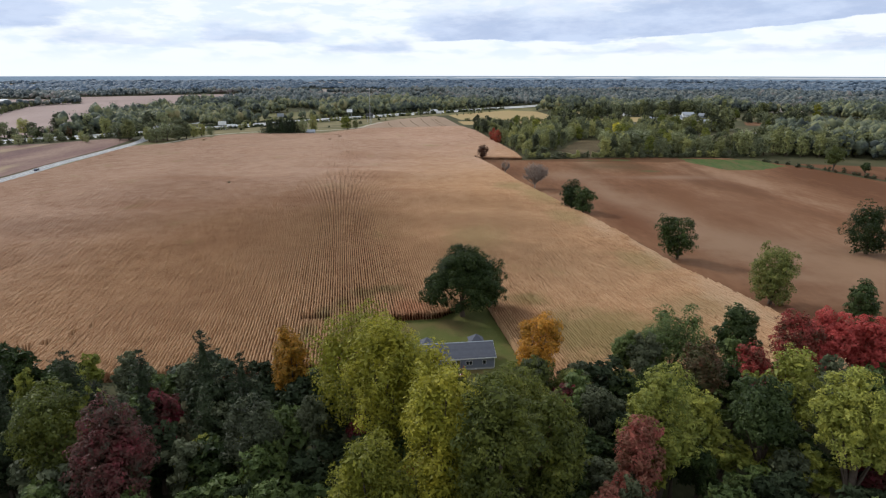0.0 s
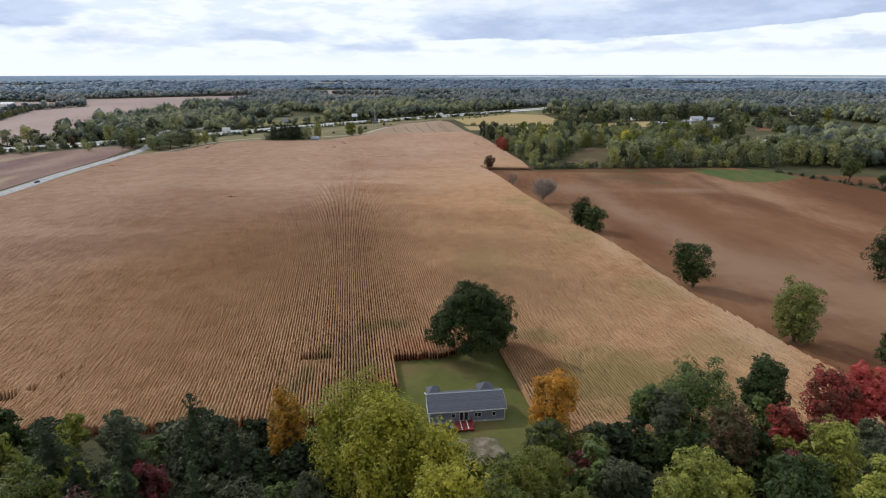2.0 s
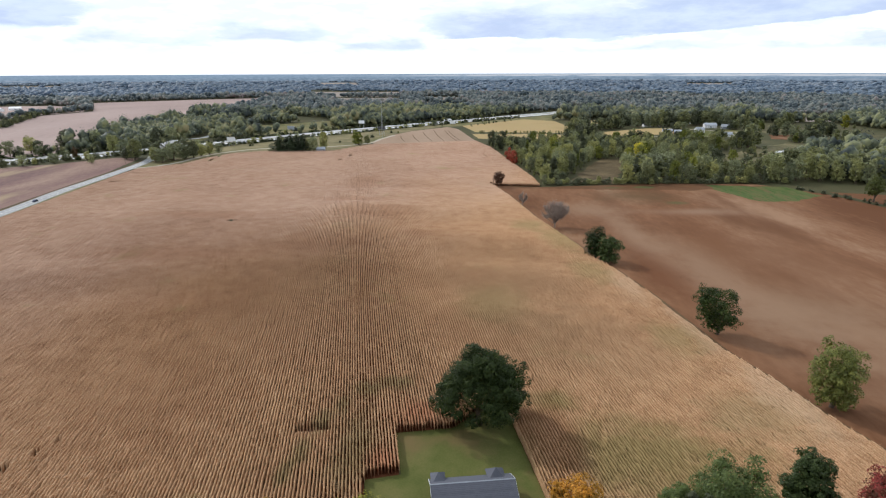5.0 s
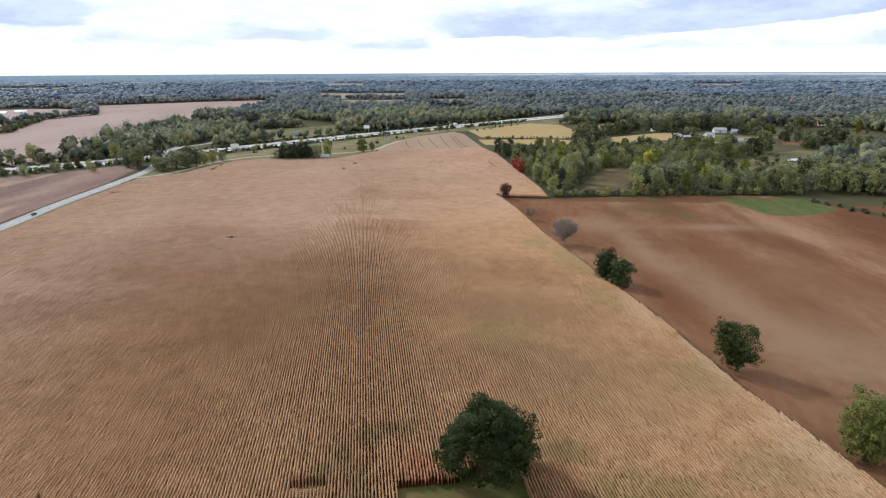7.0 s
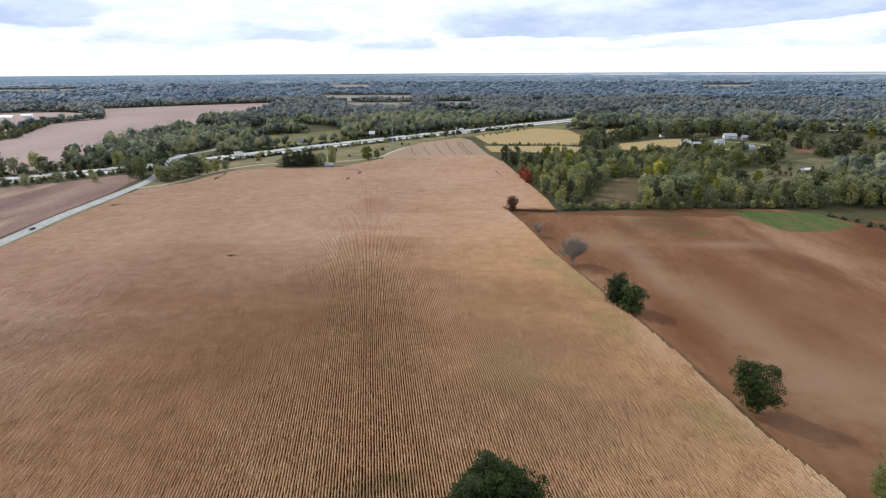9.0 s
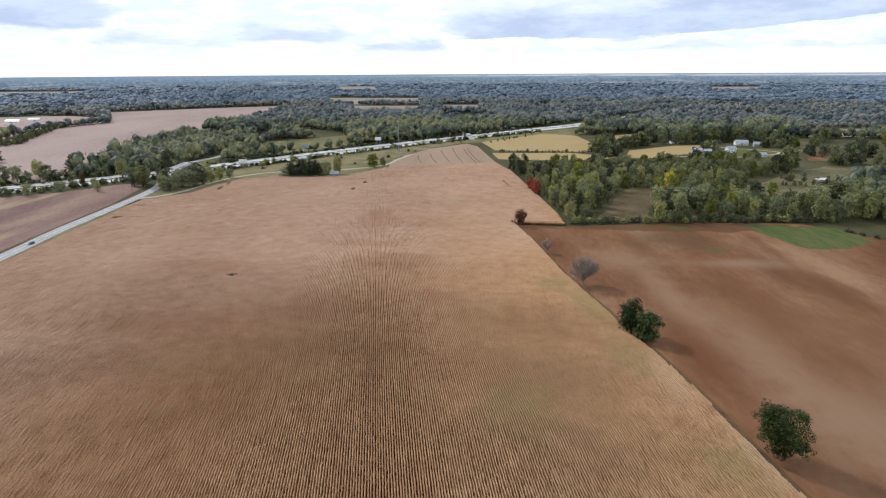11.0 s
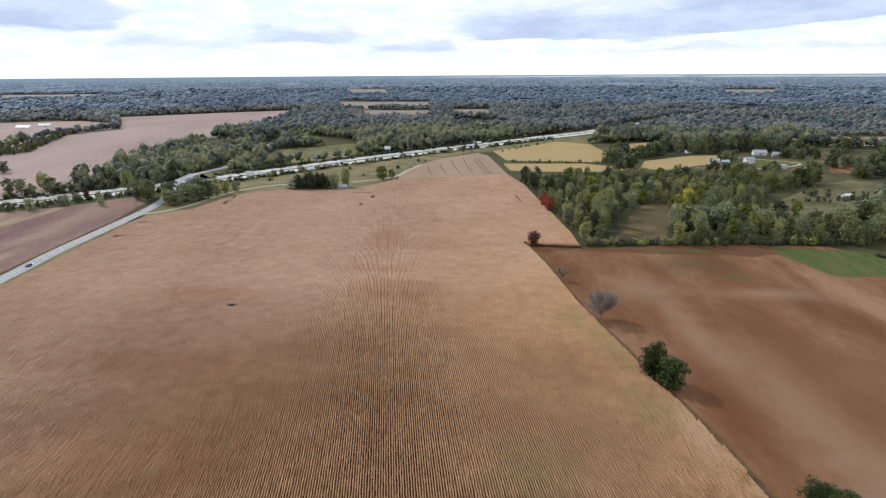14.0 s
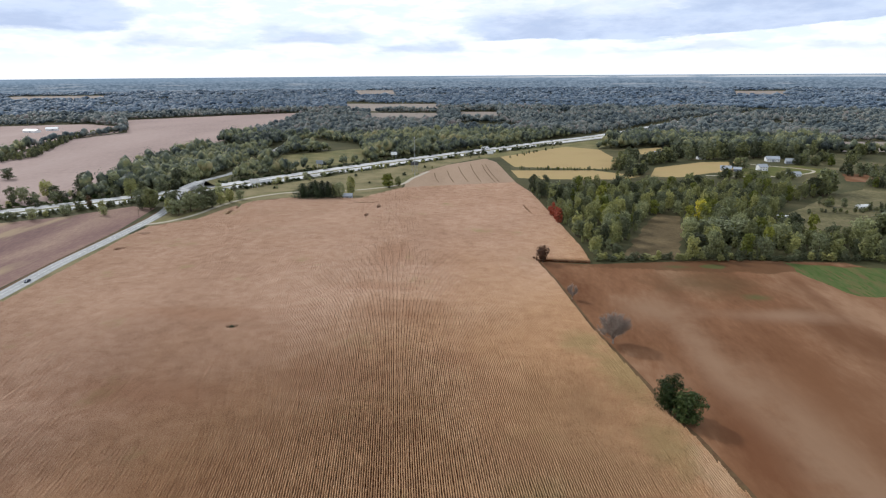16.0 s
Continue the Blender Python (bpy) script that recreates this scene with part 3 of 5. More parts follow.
sheet("far_field_west", FAR_LEFT_2, 0.05, M_FARM, "tan harvested field beside a farmstead", "field")
sheet("tan_field", TAN, 0.05, M_TAN, "tan field with wheel tracks beside the highway", "field")
sheet("golden_field", YELLOW_1, 0.05, M_GOLD, "golden soybean field beyond the wood", "field")
sheet("golden_field_south", YELLOW_2, 0.05, M_GOLD, "golden strip of field behind the wood", "field")
sheet("golden_field_east", YELLOW_3, 0.05, M_GOLD, "golden field beside the farmhouses", "field")
sheet("meadow_field", GREEN_FIELD, 0.05, M_MEADOW, "green meadow between the highway and the woods", "meadow")
sheet("rough_meadow", CLEARING_R, 0.05, M_BROWNMEADOW, "brown weedy clearing in the wood", "meadow", 3.0)
sheet("fallow", OPEN_R, 0.02, M_FALLOW, "brown and olive fallow land round the farms", "meadow")
sheet("pasture", MEADOW_R, 0.05, M_PASTURE, "pale rough pasture with worn tracks", "meadow", 5.0)
sheet("golden_field_north", GOLD_4, 0.05, M_GOLD, "small golden field between trees", "field")
sheet("olive_field", OLIVE_R, 0.05, M_PASTURE, "olive-green rough field behind the farm", "meadow", 3.0)
sheet("brown_field", BROWN_R, 0.05, M_STUBBLE, "small red-brown ploughed field", "field", 2.0)
sheet("meadow_strip", STRIP, 0.03, M_DRY, "dry green and tan meadow beside the highway", "meadow")
sheet("highway_meadow", HIGHWAY_SIDE, 0.035, M_MEADOW, "dry meadow between the highway and the golden fields", "meadow")
sheet("farm_yard", YARD, 0.04, M_LAWN, "green mown yard round the farmhouses", "lawn")
sheet("east_field", STUBBLE_R, 0.05, M_STUBBLE, "brown harvested field behind a hedgerow", "field")
sheet("wheat_patch", [(190, 499), (247, 491), (256, 458), (228, 438), (203, 436), (194, 462)], 0.07, M_GREEN, "green winter wheat in the brown field", "crop", 3.0)
for f in FAR_FIELDS:
    sheet("distant_field", f, 0.05, M_DISTANT, "distant tan field among the woods", "field")
sheet("lawn", LAWN, 0.09, M_LAWN, "mown green and tan lawn behind the house", "lawn")

# ------------------------------------------------------------ roads
road = tagged(new("road", ribbon(np.c_[ROAD, np.interp(ROAD[:, 1], [640, 715, 755, 850], [0.12, 6.6, 6.6, 0.12])], [(-5.0, 0), (-3.8, 0.03), (0, 0.08), (3.8, 0.03), (5.0, 0)], M_ASPHALT, "road")),
              "pale grey two-lane country road with worn shoulders", "road", kind="structure")
for side in (-3.3, -0.12, 0.12, 3.3):
    tagged(new("road_line", ribbon(ROAD[ROAD[:, 1] < 640], [(side - 0.08, 0.215), (side + 0.08, 0.215)], M_PAINT, "road_line")), "painted line of the country road", "road marking", kind="structure")
bank_line = ROAD[(ROAD[:, 1] > 625) & (ROAD[:, 1] < 865)]
bank_z = np.interp(bank_line[:, 1], [640, 715, 755, 850], [0.0, 6.3, 6.3, 0.0])
for name, keep in (("embankment_south", bank_line[:, 1] < 716), ("embankment_north", bank_line[:, 1] > 752)):
    line, up = bank_line[keep], bank_z[keep]
    v = []
    for (x, y), z in zip(line, up):
        v += [(x - 5 - 2 * z, y, -0.05), (x - 5, y, z), (x + 5, y, z), (x + 5 + 2 * z, y, -0.05)]
    i = (np.arange(len(line) - 1)[:, None] * 4 + np.arange(3)[None]).ravel()
    tagged(new(name, mesh_of(name, v, np.stack([i, i + 1, i + 5, i + 4], 1), M_MEADOW)), "grassy embankment of the road bridge", "embankment", kind="structure")
for name, a, b in (("carriageway_south", 3.5, 21.5), ("carriageway_north", -21.5, -3.5)):
    tagged(new(name, ribbon(HIGHWAY, [(a, 0.12), (b, 0.12)], M_CONCRETE, name)), "pale concrete highway carriageway", "road", kind="structure")
    for s in (a + 1.5, b - 1.5):
        tagged(new("lane_line", ribbon(HIGHWAY, [(s - 0.12, 0.135), (s + 0.12, 0.135)], M_PAINT, "lane_line")), "painted edge line of the highway", "road marking", kind="structure")
tagged(new("median", ribbon(HIGHWAY, [(-3.5, 0.10), (0, 0.05), (3.5, 0.10)], M_MEADOW, "median")), "grass strip between the carriageways", "grass", kind="structure")
for s0, s1 in ((21.5, 34), (-34, -21.5)):
    tagged(new("verge", ribbon(HIGHWAY, [(s0, 0.04), (s1, 0.04)], M_FALLOW, "verge")), "grass verge of the highway", "grass", kind="structure")
tagged(new("verge", ribbon(ROAD[ROAD[:, 1] < 640], [(-7.2, 0.06), (-4.3, 0.09)], M_MARGIN, "verge")), "grass verge of the country road", "grass", kind="structure")
tagged(new("verge", ribbon(ROAD[ROAD[:, 1] < 560], [(4.3, 0.09), (13, 0.05)], M_DRY, "verge")), "dry grass between the country road and the corn", "grass", kind="structure")
tagged(new("farm_drive", ribbon(DRIVE, [(-2.3, 0.1), (0, 0.14), (2.3, 0.1)], M_GRAVEL, "farm_drive")), "pale gravel farm drive along the corn", "drive", kind="structure")
tagged(new("verge", ribbon(DRIVE[:60], [(-11, 0.07), (-2.4, 0.08)], M_MEADOW, "verge")), "grass between the drive and the highway hedge", "grass", kind="structure")
for x0, y0, x1, y1 in ((-76, 869, -65, 800), (-61, 885, -47, 800), (-49, 925, -31, 805), (-34, 948, -16, 805), (-18, 945, 0, 805), (-13, 945, 5, 805)):
    track = smooth_line([(x0, y0), ((x0 + x1) / 2 - 1.5, (y0 + y1) / 2), (x1, y1)], 12)
    tagged(new("wheel_track", ribbon(track, [(-0.5, 0.09), (0.5, 0.09)], M_MARGIN, "wheel_track")), "dark wheel track across the tan field", "track", kind="structure")
tagged(new("yard_drive", ribbon(smooth_line([(255, 862), (300, 856), (350, 862), (400, 905), (345, 960)], 6), [(-2, 0.1), (2, 0.1)], M_GRAVEL, "yard_drive")), "pale gravel drive through the farm yard", "drive", kind="structure")
sheet("house_drive", [(-1, 112), (0, 120), (2, 123.5), (7, 124.5), (10, 123.5), (11, 119), (10, 112)], 0.12, M_YARD, "pale gravel parking patch before the house", "drive", 0.5)


margin = smooth_line(FIELD_EDGE, 5)
tagged(new("field_margin", ribbon(margin, [(-0.6, 0.10), (1.2 , 0.13), (3.2, 0.08)], M_MARGIN, "field_margin")), "weedy strip between the corn and the brown field", "grass", kind="structure")


def bridge():
    b = tagged(new("road_bridge"), "concrete road bridge over the highway", "bridge", kind="structure")
    b.location = (-328, 734, 0)
    b.rotation_euler = (0, 0, 0.07)
    part("deck", box(-5.2, -22, 5.5, 5.2, 22, 6.5, M_CONCRETE, 0.1), b)
    for x in (-5.2, 4.9):
        part("parapet", box(x, -22, 6.5, x + 0.3, 22, 7.4, M_CONCRETE, 0.05), b)
    for y in (-20, 0, 20):
        part("pier", box(-4.5, y - 0.5, 0, 4.5, y + 0.5, 5.5, M_CONCRETE, 0.1), b)


bridge()


# ------------------------------------------------------------ corn
TURN_ROWS = radians(9.0)
U, V = np.array([-math.sin(TURN_ROWS), math.cos(TURN_ROWS)]), np.array([math.cos(TURN_ROWS), math.sin(TURN_ROWS)])
GAPS = [(-35, 158.2, 4.3, 1.9), (-103, 137, 2.4, 2.6), (-99, 141, 1.2, 1.6), (-96, 147, 0.9, 1.5), (-94, 152, 0.7, 1.4), (-128, 365, 3, 2), (-276, 544, 5, 1.3), (-273, 541, 3, 0.9), (-270, 500, 2.5, 3), (-267, 503, 1.5, 2), (-239, 621, 2, 8), (-242, 652, 1.5, 7), (-124, 671, 12, 2.2), (-108, 651, 2, 7), (30, 648, 1.2, 18), (-111, 609, 2, 5)]  # bare spots: x, y, half sizes


def relief(x, y):
    """Low swells of the land under the corn, level again at the field's borders."""
    x, y = np.asarray(x, float), np.asarray(y, float)
    edge = np.interp(y, [p[1] for p in FIELD_EDGE] + [530, 790], [p[0] for p in FIELD_EDGE] + [60, 20])
    hem = np.clip((y - 185) / 50, 0, 1) * np.clip((680 - y) / 70, 0, 1) * np.clip((x + 235) / 60, 0, 1) * np.clip((edge - x) / 45, 0, 1)
    hem = hem * hem * (3 - 2 * hem)
    swell = np.sin(y / 8.6 + 0.9 * np.sin(x / 33 + 0.4) + 0.7 * np.sin(y / 37)) * (0.55 + 0.45 * np.sin(x / 41 + y / 60 + 2.0))
    swell = swell + 0.6 * np.sin(y / 15.5 - x / 48 + 1.2 * np.sin(x / 29 + y / 71)) + 0.5 * np.sin(x / 19 + 0.8 * np.sin(y / 34))
    return hem * (1.5 + 0.72 * swell)


def corn_land():
    """The soil under the swells, as a grid of small squares."""
    xs, ys = np.arange(-240, 104, 4.0), np.arange(184, 688, 4.0)
    gx, gy = np.meshgrid(xs, ys)
    up = relief(gx, gy)
    i = (np.arange(len(ys) - 1)[:, None] * len(xs) + np.arange(len(xs) - 1)[None]).ravel()
    quads = np.stack([i, i + 1, i + 1 + len(xs), i + len(xs)], 1)
    quads = quads[up.ravel()[quads].max(1) > 0.02]
    v = np.c_[gx.ravel(), gy.ravel(), up.ravel() + 0.02]
    tagged(new("corn_swells", mesh_of("corn_swells", v, tris(quads), M_SOIL, True)), "low swells of brown soil under the corn", "soil", kind="structure")


corn_land()


def corn_row(k, rng):
    """One planted row: a ragged hedge of dry stalks, cut by the field's outline."""
    v = k * 0.76
    p = np.array(CORN, float)
    a, b = p @ V - v, np.roll(p, -1, 0) @ V - v
    ua, ub = p @ U, np.roll(p, -1, 0) @ U
    hit = (a > 0) != (b > 0)
    cuts = np.sort((ua + (ub - ua) * a / np.where(a == b, 1, a - b))[hit])
    pieces = []
    for s, e in zip(cuts[0::2], cuts[1::2]):
        if e - s < 4:
            continue
        s, e = s + abs(rng.normal(0, 0.7)), e - abs(rng.normal(0, 0.7))
        u = np.concatenate([np.arange(s, min(e, 310), 1.5), np.arange(max(s, 310), min(e, 460), 3.2), np.arange(max(s, 460), e, 9.0), [e]])
        u = u[np.concatenate([[True], np.diff(u) > 0.2])]
        for gx, gy, gw, gl in GAPS:
            off = (gx * V[0] + gy * V[1] - v) / gw
            if abs(off) < 1:
                mid, half = gx * U[0] + gy * U[1], gl * (1 - off ** 6) ** 0.5
                if s < mid - half and mid + half < e:
                    u = np.concatenate([u[(u < mid - half - 0.3) | (u > mid + half + 0.3)], [mid - half - 0.12, mid - half + 0.12, mid + half - 0.12, mid + half + 0.12]])
        u = np.sort(u)
        m = len(u)
        if m < 3:
            continue
        wave = [0.015 * np.sin(u / rng.uniform(5, 14) + rng.uniform(0, 6.3)) for _ in range(2)]
        drift = rng.normal(0, 0.025) + (wave[0] + wave[1]) * np.interp(u, [200, 380], [0.25, 1.0])
        bend = 0.08 * np.sin(u * 0.013 + 0.6) + drift
        c = u[:, None] * U + (v + bend + rng.normal(0, 0.045, m))[:, None] * V
        h = 2.25 + 0.12 * np.sin(u * 0.021 + 0.3) + rng.normal(0, 1, m) * np.interp(u, [200, 330, 430], [0.13, 0.09, 0.03]) + rng.normal(0, 0.02)
        land = relief(c[:, 0], c[:, 1])
        for gx, gy, gw, gl in GAPS:
            off = (gx * V[0] + gy * V[1] - v) / gw
            if abs(off) < 1:
                h = np.where(abs(u - gx * U[0] - gy * U[1]) < gl * (1 - off ** 6) ** 0.5, 0.1, h)
        poor = np.zeros(m)
        for px, py, rx, ry in THIN:
            poor = np.maximum(poor, 1 - ((c[:, 0] - px) / rx) ** 2 * 0.7 - ((c[:, 1] - py) / ry) ** 2 * 0.7)
        poor = np.clip(poor * 1.5, 0, 1)
        h = h * (1 - 0.05 * poor)
        closed = np.clip((u - 290) / 130, 0, 1)
        w = (0.170 + 0.185 * closed + rng.uniform(-0.05, 0.06, m) * np.interp(u, [320, 430], [1, 0.2])) * (1 - 0.05 * poor)
        rim = 0.86 + 0.09 * closed
        shut = np.ones(m)
        shut[[0, -1]] = 0.1
        ring4 = np.stack([np.c_[c + V * q, z + land] for q, z in ((-0.13 * shut, 0 * h + 0.05), (-w * shut, h * rim), (rng.normal(0, 0.05, m) * shut, h), (w * shut, h * rim), (0.13 * shut, 0 * h + 0.05))
                          for q, z in ((q[:, None], z),)], 1)
        i = (np.arange(m - 1)[:, None] * 5 + np.arange(4)[None]).ravel()
        pieces.append((ring4.reshape(-1, 3), tris(np.stack([i, i + 1, i + 6, i + 5], 1))))
        # loose leaf blades and tassels on the nearer rows
        stop = min(e, 400)
        if stop - s > 5:
            at = rng.uniform(s, stop, int((stop - s) * 6.0))
            at = at[rng.uniform(0, 1, len(at)) < np.interp(at, [190, 400], [1.0, 0.3])]
            hb = np.interp(at, u, h)
            at, hb = at[hb > 1.5], hb[hb > 1.5]
            k = len(at)
            a = rng.uniform(0, 2 * np.pi, k)
            way, side = np.c_[np.cos(a), np.sin(a)], np.c_[-np.sin(a), np.cos(a)] * 0.085
            foot = at[:, None] * U + (v + 0.08 * np.sin(at * 0.013 + 0.6) + rng.normal(0, 0.10, k))[:, None] * V
            rise = np.interp(at, u, land)
            low, tip = rise + hb * rng.uniform(0.72, 1.0, k), rise + hb * rng.uniform(0.85, 1.17, k)
            reach = way * rng.uniform(0.10, 0.62, k)[:, None]
            blade = np.stack([np.c_[foot - side, low], np.c_[foot + side, low], np.c_[foot + reach, tip]], 1)
            pieces.append((blade.reshape(-1, 3), np.arange(3 * k).reshape(-1, 3)))
    return joined(pieces) if pieces else None


def corn_field():
    rng = np.random.default_rng(5)
    field = tagged(new("cornfield"), "ripe dry tan corn standing in long straight rows", "corn", kind="stuff")
    rest = []
    for k in range(-340, 215):
        made = corn_row(k, rng)
        if made is None:
            continue
        if -150 <= k < 150:
            part("corn_row", mesh_of("corn_row", *made, M_CORN), field)
        else:
            rest.append(made)
    ob = part("corn_rows", mesh_of("corn_rows", *joined(rest), M_CORN), field)
    ob["kind"] = "stuff"


corn_field()


# ------------------------------------------------------------ trees
def ico(level):
    bm = bmesh.new()
    bmesh.ops.create_icosphere(bm, subdivisions=level, radius=1)
    v = np.array([p.co[:] for p in bm.verts])
    f = np.array([[p.index for p in q.verts] for q in bm.faces])
    bm.free()
    return v, f


ICO0, ICO1, ICO2 = ico(0), ico(1), ico(2)


def unit(a):
    return a / np.maximum(np.linalg.norm(a, axis=-1, keepdims=True), 1e-9)


def leaves(rng, at, out, size, flat=0.6, slim=0.6):
    """Small three-sided leaf sprays at the given places, turned roughly outwards."""
    m = len(at)
    nrm = unit(out + flat * rng.normal(size=(m, 3)))
    t = unit(np.cross(nrm, rng.normal(size=(m, 3))))
    b = np.cross(nrm, t)
    s = (size * rng.uniform(0.55, 1.35, m))[:, None]
    v = np.stack([at - t * s - b * s * slim, at + t * s * rng.uniform(0.6, 1.1, (m, 1)) - nrm * s * 0.2, at + b * s * slim * 1.3], 1).reshape(-1, 3)
    return v, np.arange(3 * m).reshape(m, 3)


def tube(points, radii, sides=6):
    points, radii = np.asarray(points, float), np.asarray(radii, float)
    way = unit(np.gradient(points, axis=0))
    side = unit(np.cross(way, [0.3, 0.9, 0.31]))
    up = np.cross(way, side)
    a = np.arange(sides) * 2 * np.pi / sides
    v = points[:, None] + radii[:, None, None] * (np.cos(a)[None, :, None] * side[:, None] + np.sin(a)[None, :, None] * up[:, None])
    i = np.arange(len(points) - 1)[:, None] * sides
    j, k = np.arange(sides)[None], (np.arange(sides)[None] + 1) % sides
    return v.reshape(-1, 3), np.stack([(i + j).ravel(), (i + k).ravel(), (i + k + sides).ravel(), (i + j + sides).ravel()], 1)


def broadleaf(seed, h, w, clear=0.16, lobes=16, count=4000, size=0.42, upright=1.0, droop=0.0, light=False, skirt=True, dome=False):
    """Trunk and crown of a broadleaved tree, as two (corners, faces)."""
    rng = np.random.default_rng(seed)
    half, mid = h * (1 - clear) / 2, h * (1 + clear) / 2
    d = unit(rng.normal(size=(lobes, 3)))
    d[:, 2] = d[:, 2] * 0.9 + (0.12 if clear > 0.05 else -0.04)
    reach = rng.uniform(0.50, 0.74, lobes)
    c = np.c_[d[:, :2] * reach[:, None] * w / 2, mid + d[:, 2] * reach * half]
    if dome:  # a wide umbrella with low outer boughs
        d[:, 2] = np.abs(d[:, 2]) * 1.25 - 0.25
        d = unit(d)
        reach = rng.uniform(0.62, 0.84, lobes)
        c = np.c_[d[:, :2] * reach[:, None] * w / 2, 0.42 * h + d[:, 2] * reach * np.where(d[:, 2] > 0, 0.52, 0.42) * h]
        a = np.arange(11) * 0.571 + rng.uniform(-0.12, 0.12, 11)
        c[:11] = np.c_[np.cos(a) * w * 0.39, np.sin(a) * w * 0.39, h * rng.uniform(0.28, 0.40, 11)]
    r = rng.uniform(0.27, 0.44, lobes)[:, None] * (0.72 if dome else 1.0) * np.array([w / 2, w / 2, w / 2 * 0.9 * upright])
    if clear < 0.05 and skirt:
        a = np.arange(6) * 1.047 + rng.uniform(0, 1)
        c = np.concatenate([c, np.c_[np.cos(a) * w * 0.24, np.sin(a) * w * 0.24, np.full(6, 0.20 * h)]])
        r = np.concatenate([r, rng.uniform(0.30, 0.42, 6)[:, None] * np.array([w / 2, w / 2, 0.42 * h])])
    c = np.concatenate([c, [[0, 0, mid]]])
    r = np.concatenate([r, [[w * 0.30, w * 0.30, half * 0.62]]])
    tall, broad = (c[:, 2] + r[:, 2]).max(), np.abs(c[:, :2]).max(0) + r[:, :2].max(0) * 0.8
    fit_by = np.array([w / 2 / broad[0], w / 2 / broad[1], h / tall])
    c, r = c * fit_by, r * fit_by
    # rounded clumps on the lobes, and leaf sprays over each clump's outer half
    k = len(c) * (6 if light else 15)
    pick = rng.choice(len(c), k, p=(r[:, 0] ** 2) / (r[:, 0] ** 2).sum())
    out = unit(rng.normal(size=(k, 3)))
    out[:, 2] = np.where(out[:, 2] < -0.45, -out[:, 2], out[:, 2])
    at = c[pick] + r[pick] * out * rng.uniform(0.72, 1.08, k)[:, None]
    buried = np.zeros(k, bool)
    for q, e in zip(c, r):
        buried |= (((at - q) / e) ** 2).sum(1) < 0.42
    at, out, reach = at[~buried], out[~buried], r[pick][~buried].mean(1) * rng.uniform(0.22, 0.46, (~buried).sum())
    own = rng.choice(len(at), count, p=reach ** 2 / (reach ** 2).sum())
    d = unit(rng.normal(size=(count, 3)) + 0.75 * out[own] + [0, 0, 0.35])
    spot = at[own] + d * reach[own][:, None] * rng.uniform(0.72, 1.08, count)[:, None] * np.array([1, 1, 0.85])
    spot[:, 2] -= droop * rng.uniform(0, 1, count) ** 3
    spot[:, 2] = np.maximum(spot[:, 2], 0.3)
    pieces = [leaves(rng, spot, d + 0.15 * out[own] + [0, 0, 0.25], size, 0.6 if light else 0.36)]
    k = count // 4
    own = rng.choice(len(c), k, p=(r[:, 0] ** 2) / (r[:, 0] ** 2).sum())
    d = unit(rng.normal(size=(k, 3)))
    spot = c[own] + r[own] * d * rng.uniform(0.30, 0.70, k)[:, None]
    spot[:, 2] = np.maximum(spot[:, 2], 0.4)
    pieces.append(leaves(rng, spot, d + [0, 0, 0.2], size * (1.7 if light else 2.2), 0.4))
    top = mid + half * 0.4
    bend = rng.normal(0, 0.02 * h, (5, 2))
    bend[0] = 0
    z = np.linspace(0, top, 5)
    wood = [tube(np.c_[bend, z], h * 0.026 * np.array([1.5, 1.0, 0.8, 0.55, 0.2]), 5 if light else 8)]
    for q in c[rng.permutation(lobes)[:2 if light else 7]]:
        s = np.array([bend[1][0], bend[1][1], max(clear * h * 0.9, z[1] * 0.8)])
        m = (s + q) / 2 + [0, 0, 0.04 * h]
        wood.append(tube([s, m, q], h * 0.012 * np.array([1.0, 0.6, 0.25]), 3 if light else 5))
    return joined(wood), joined(pieces)


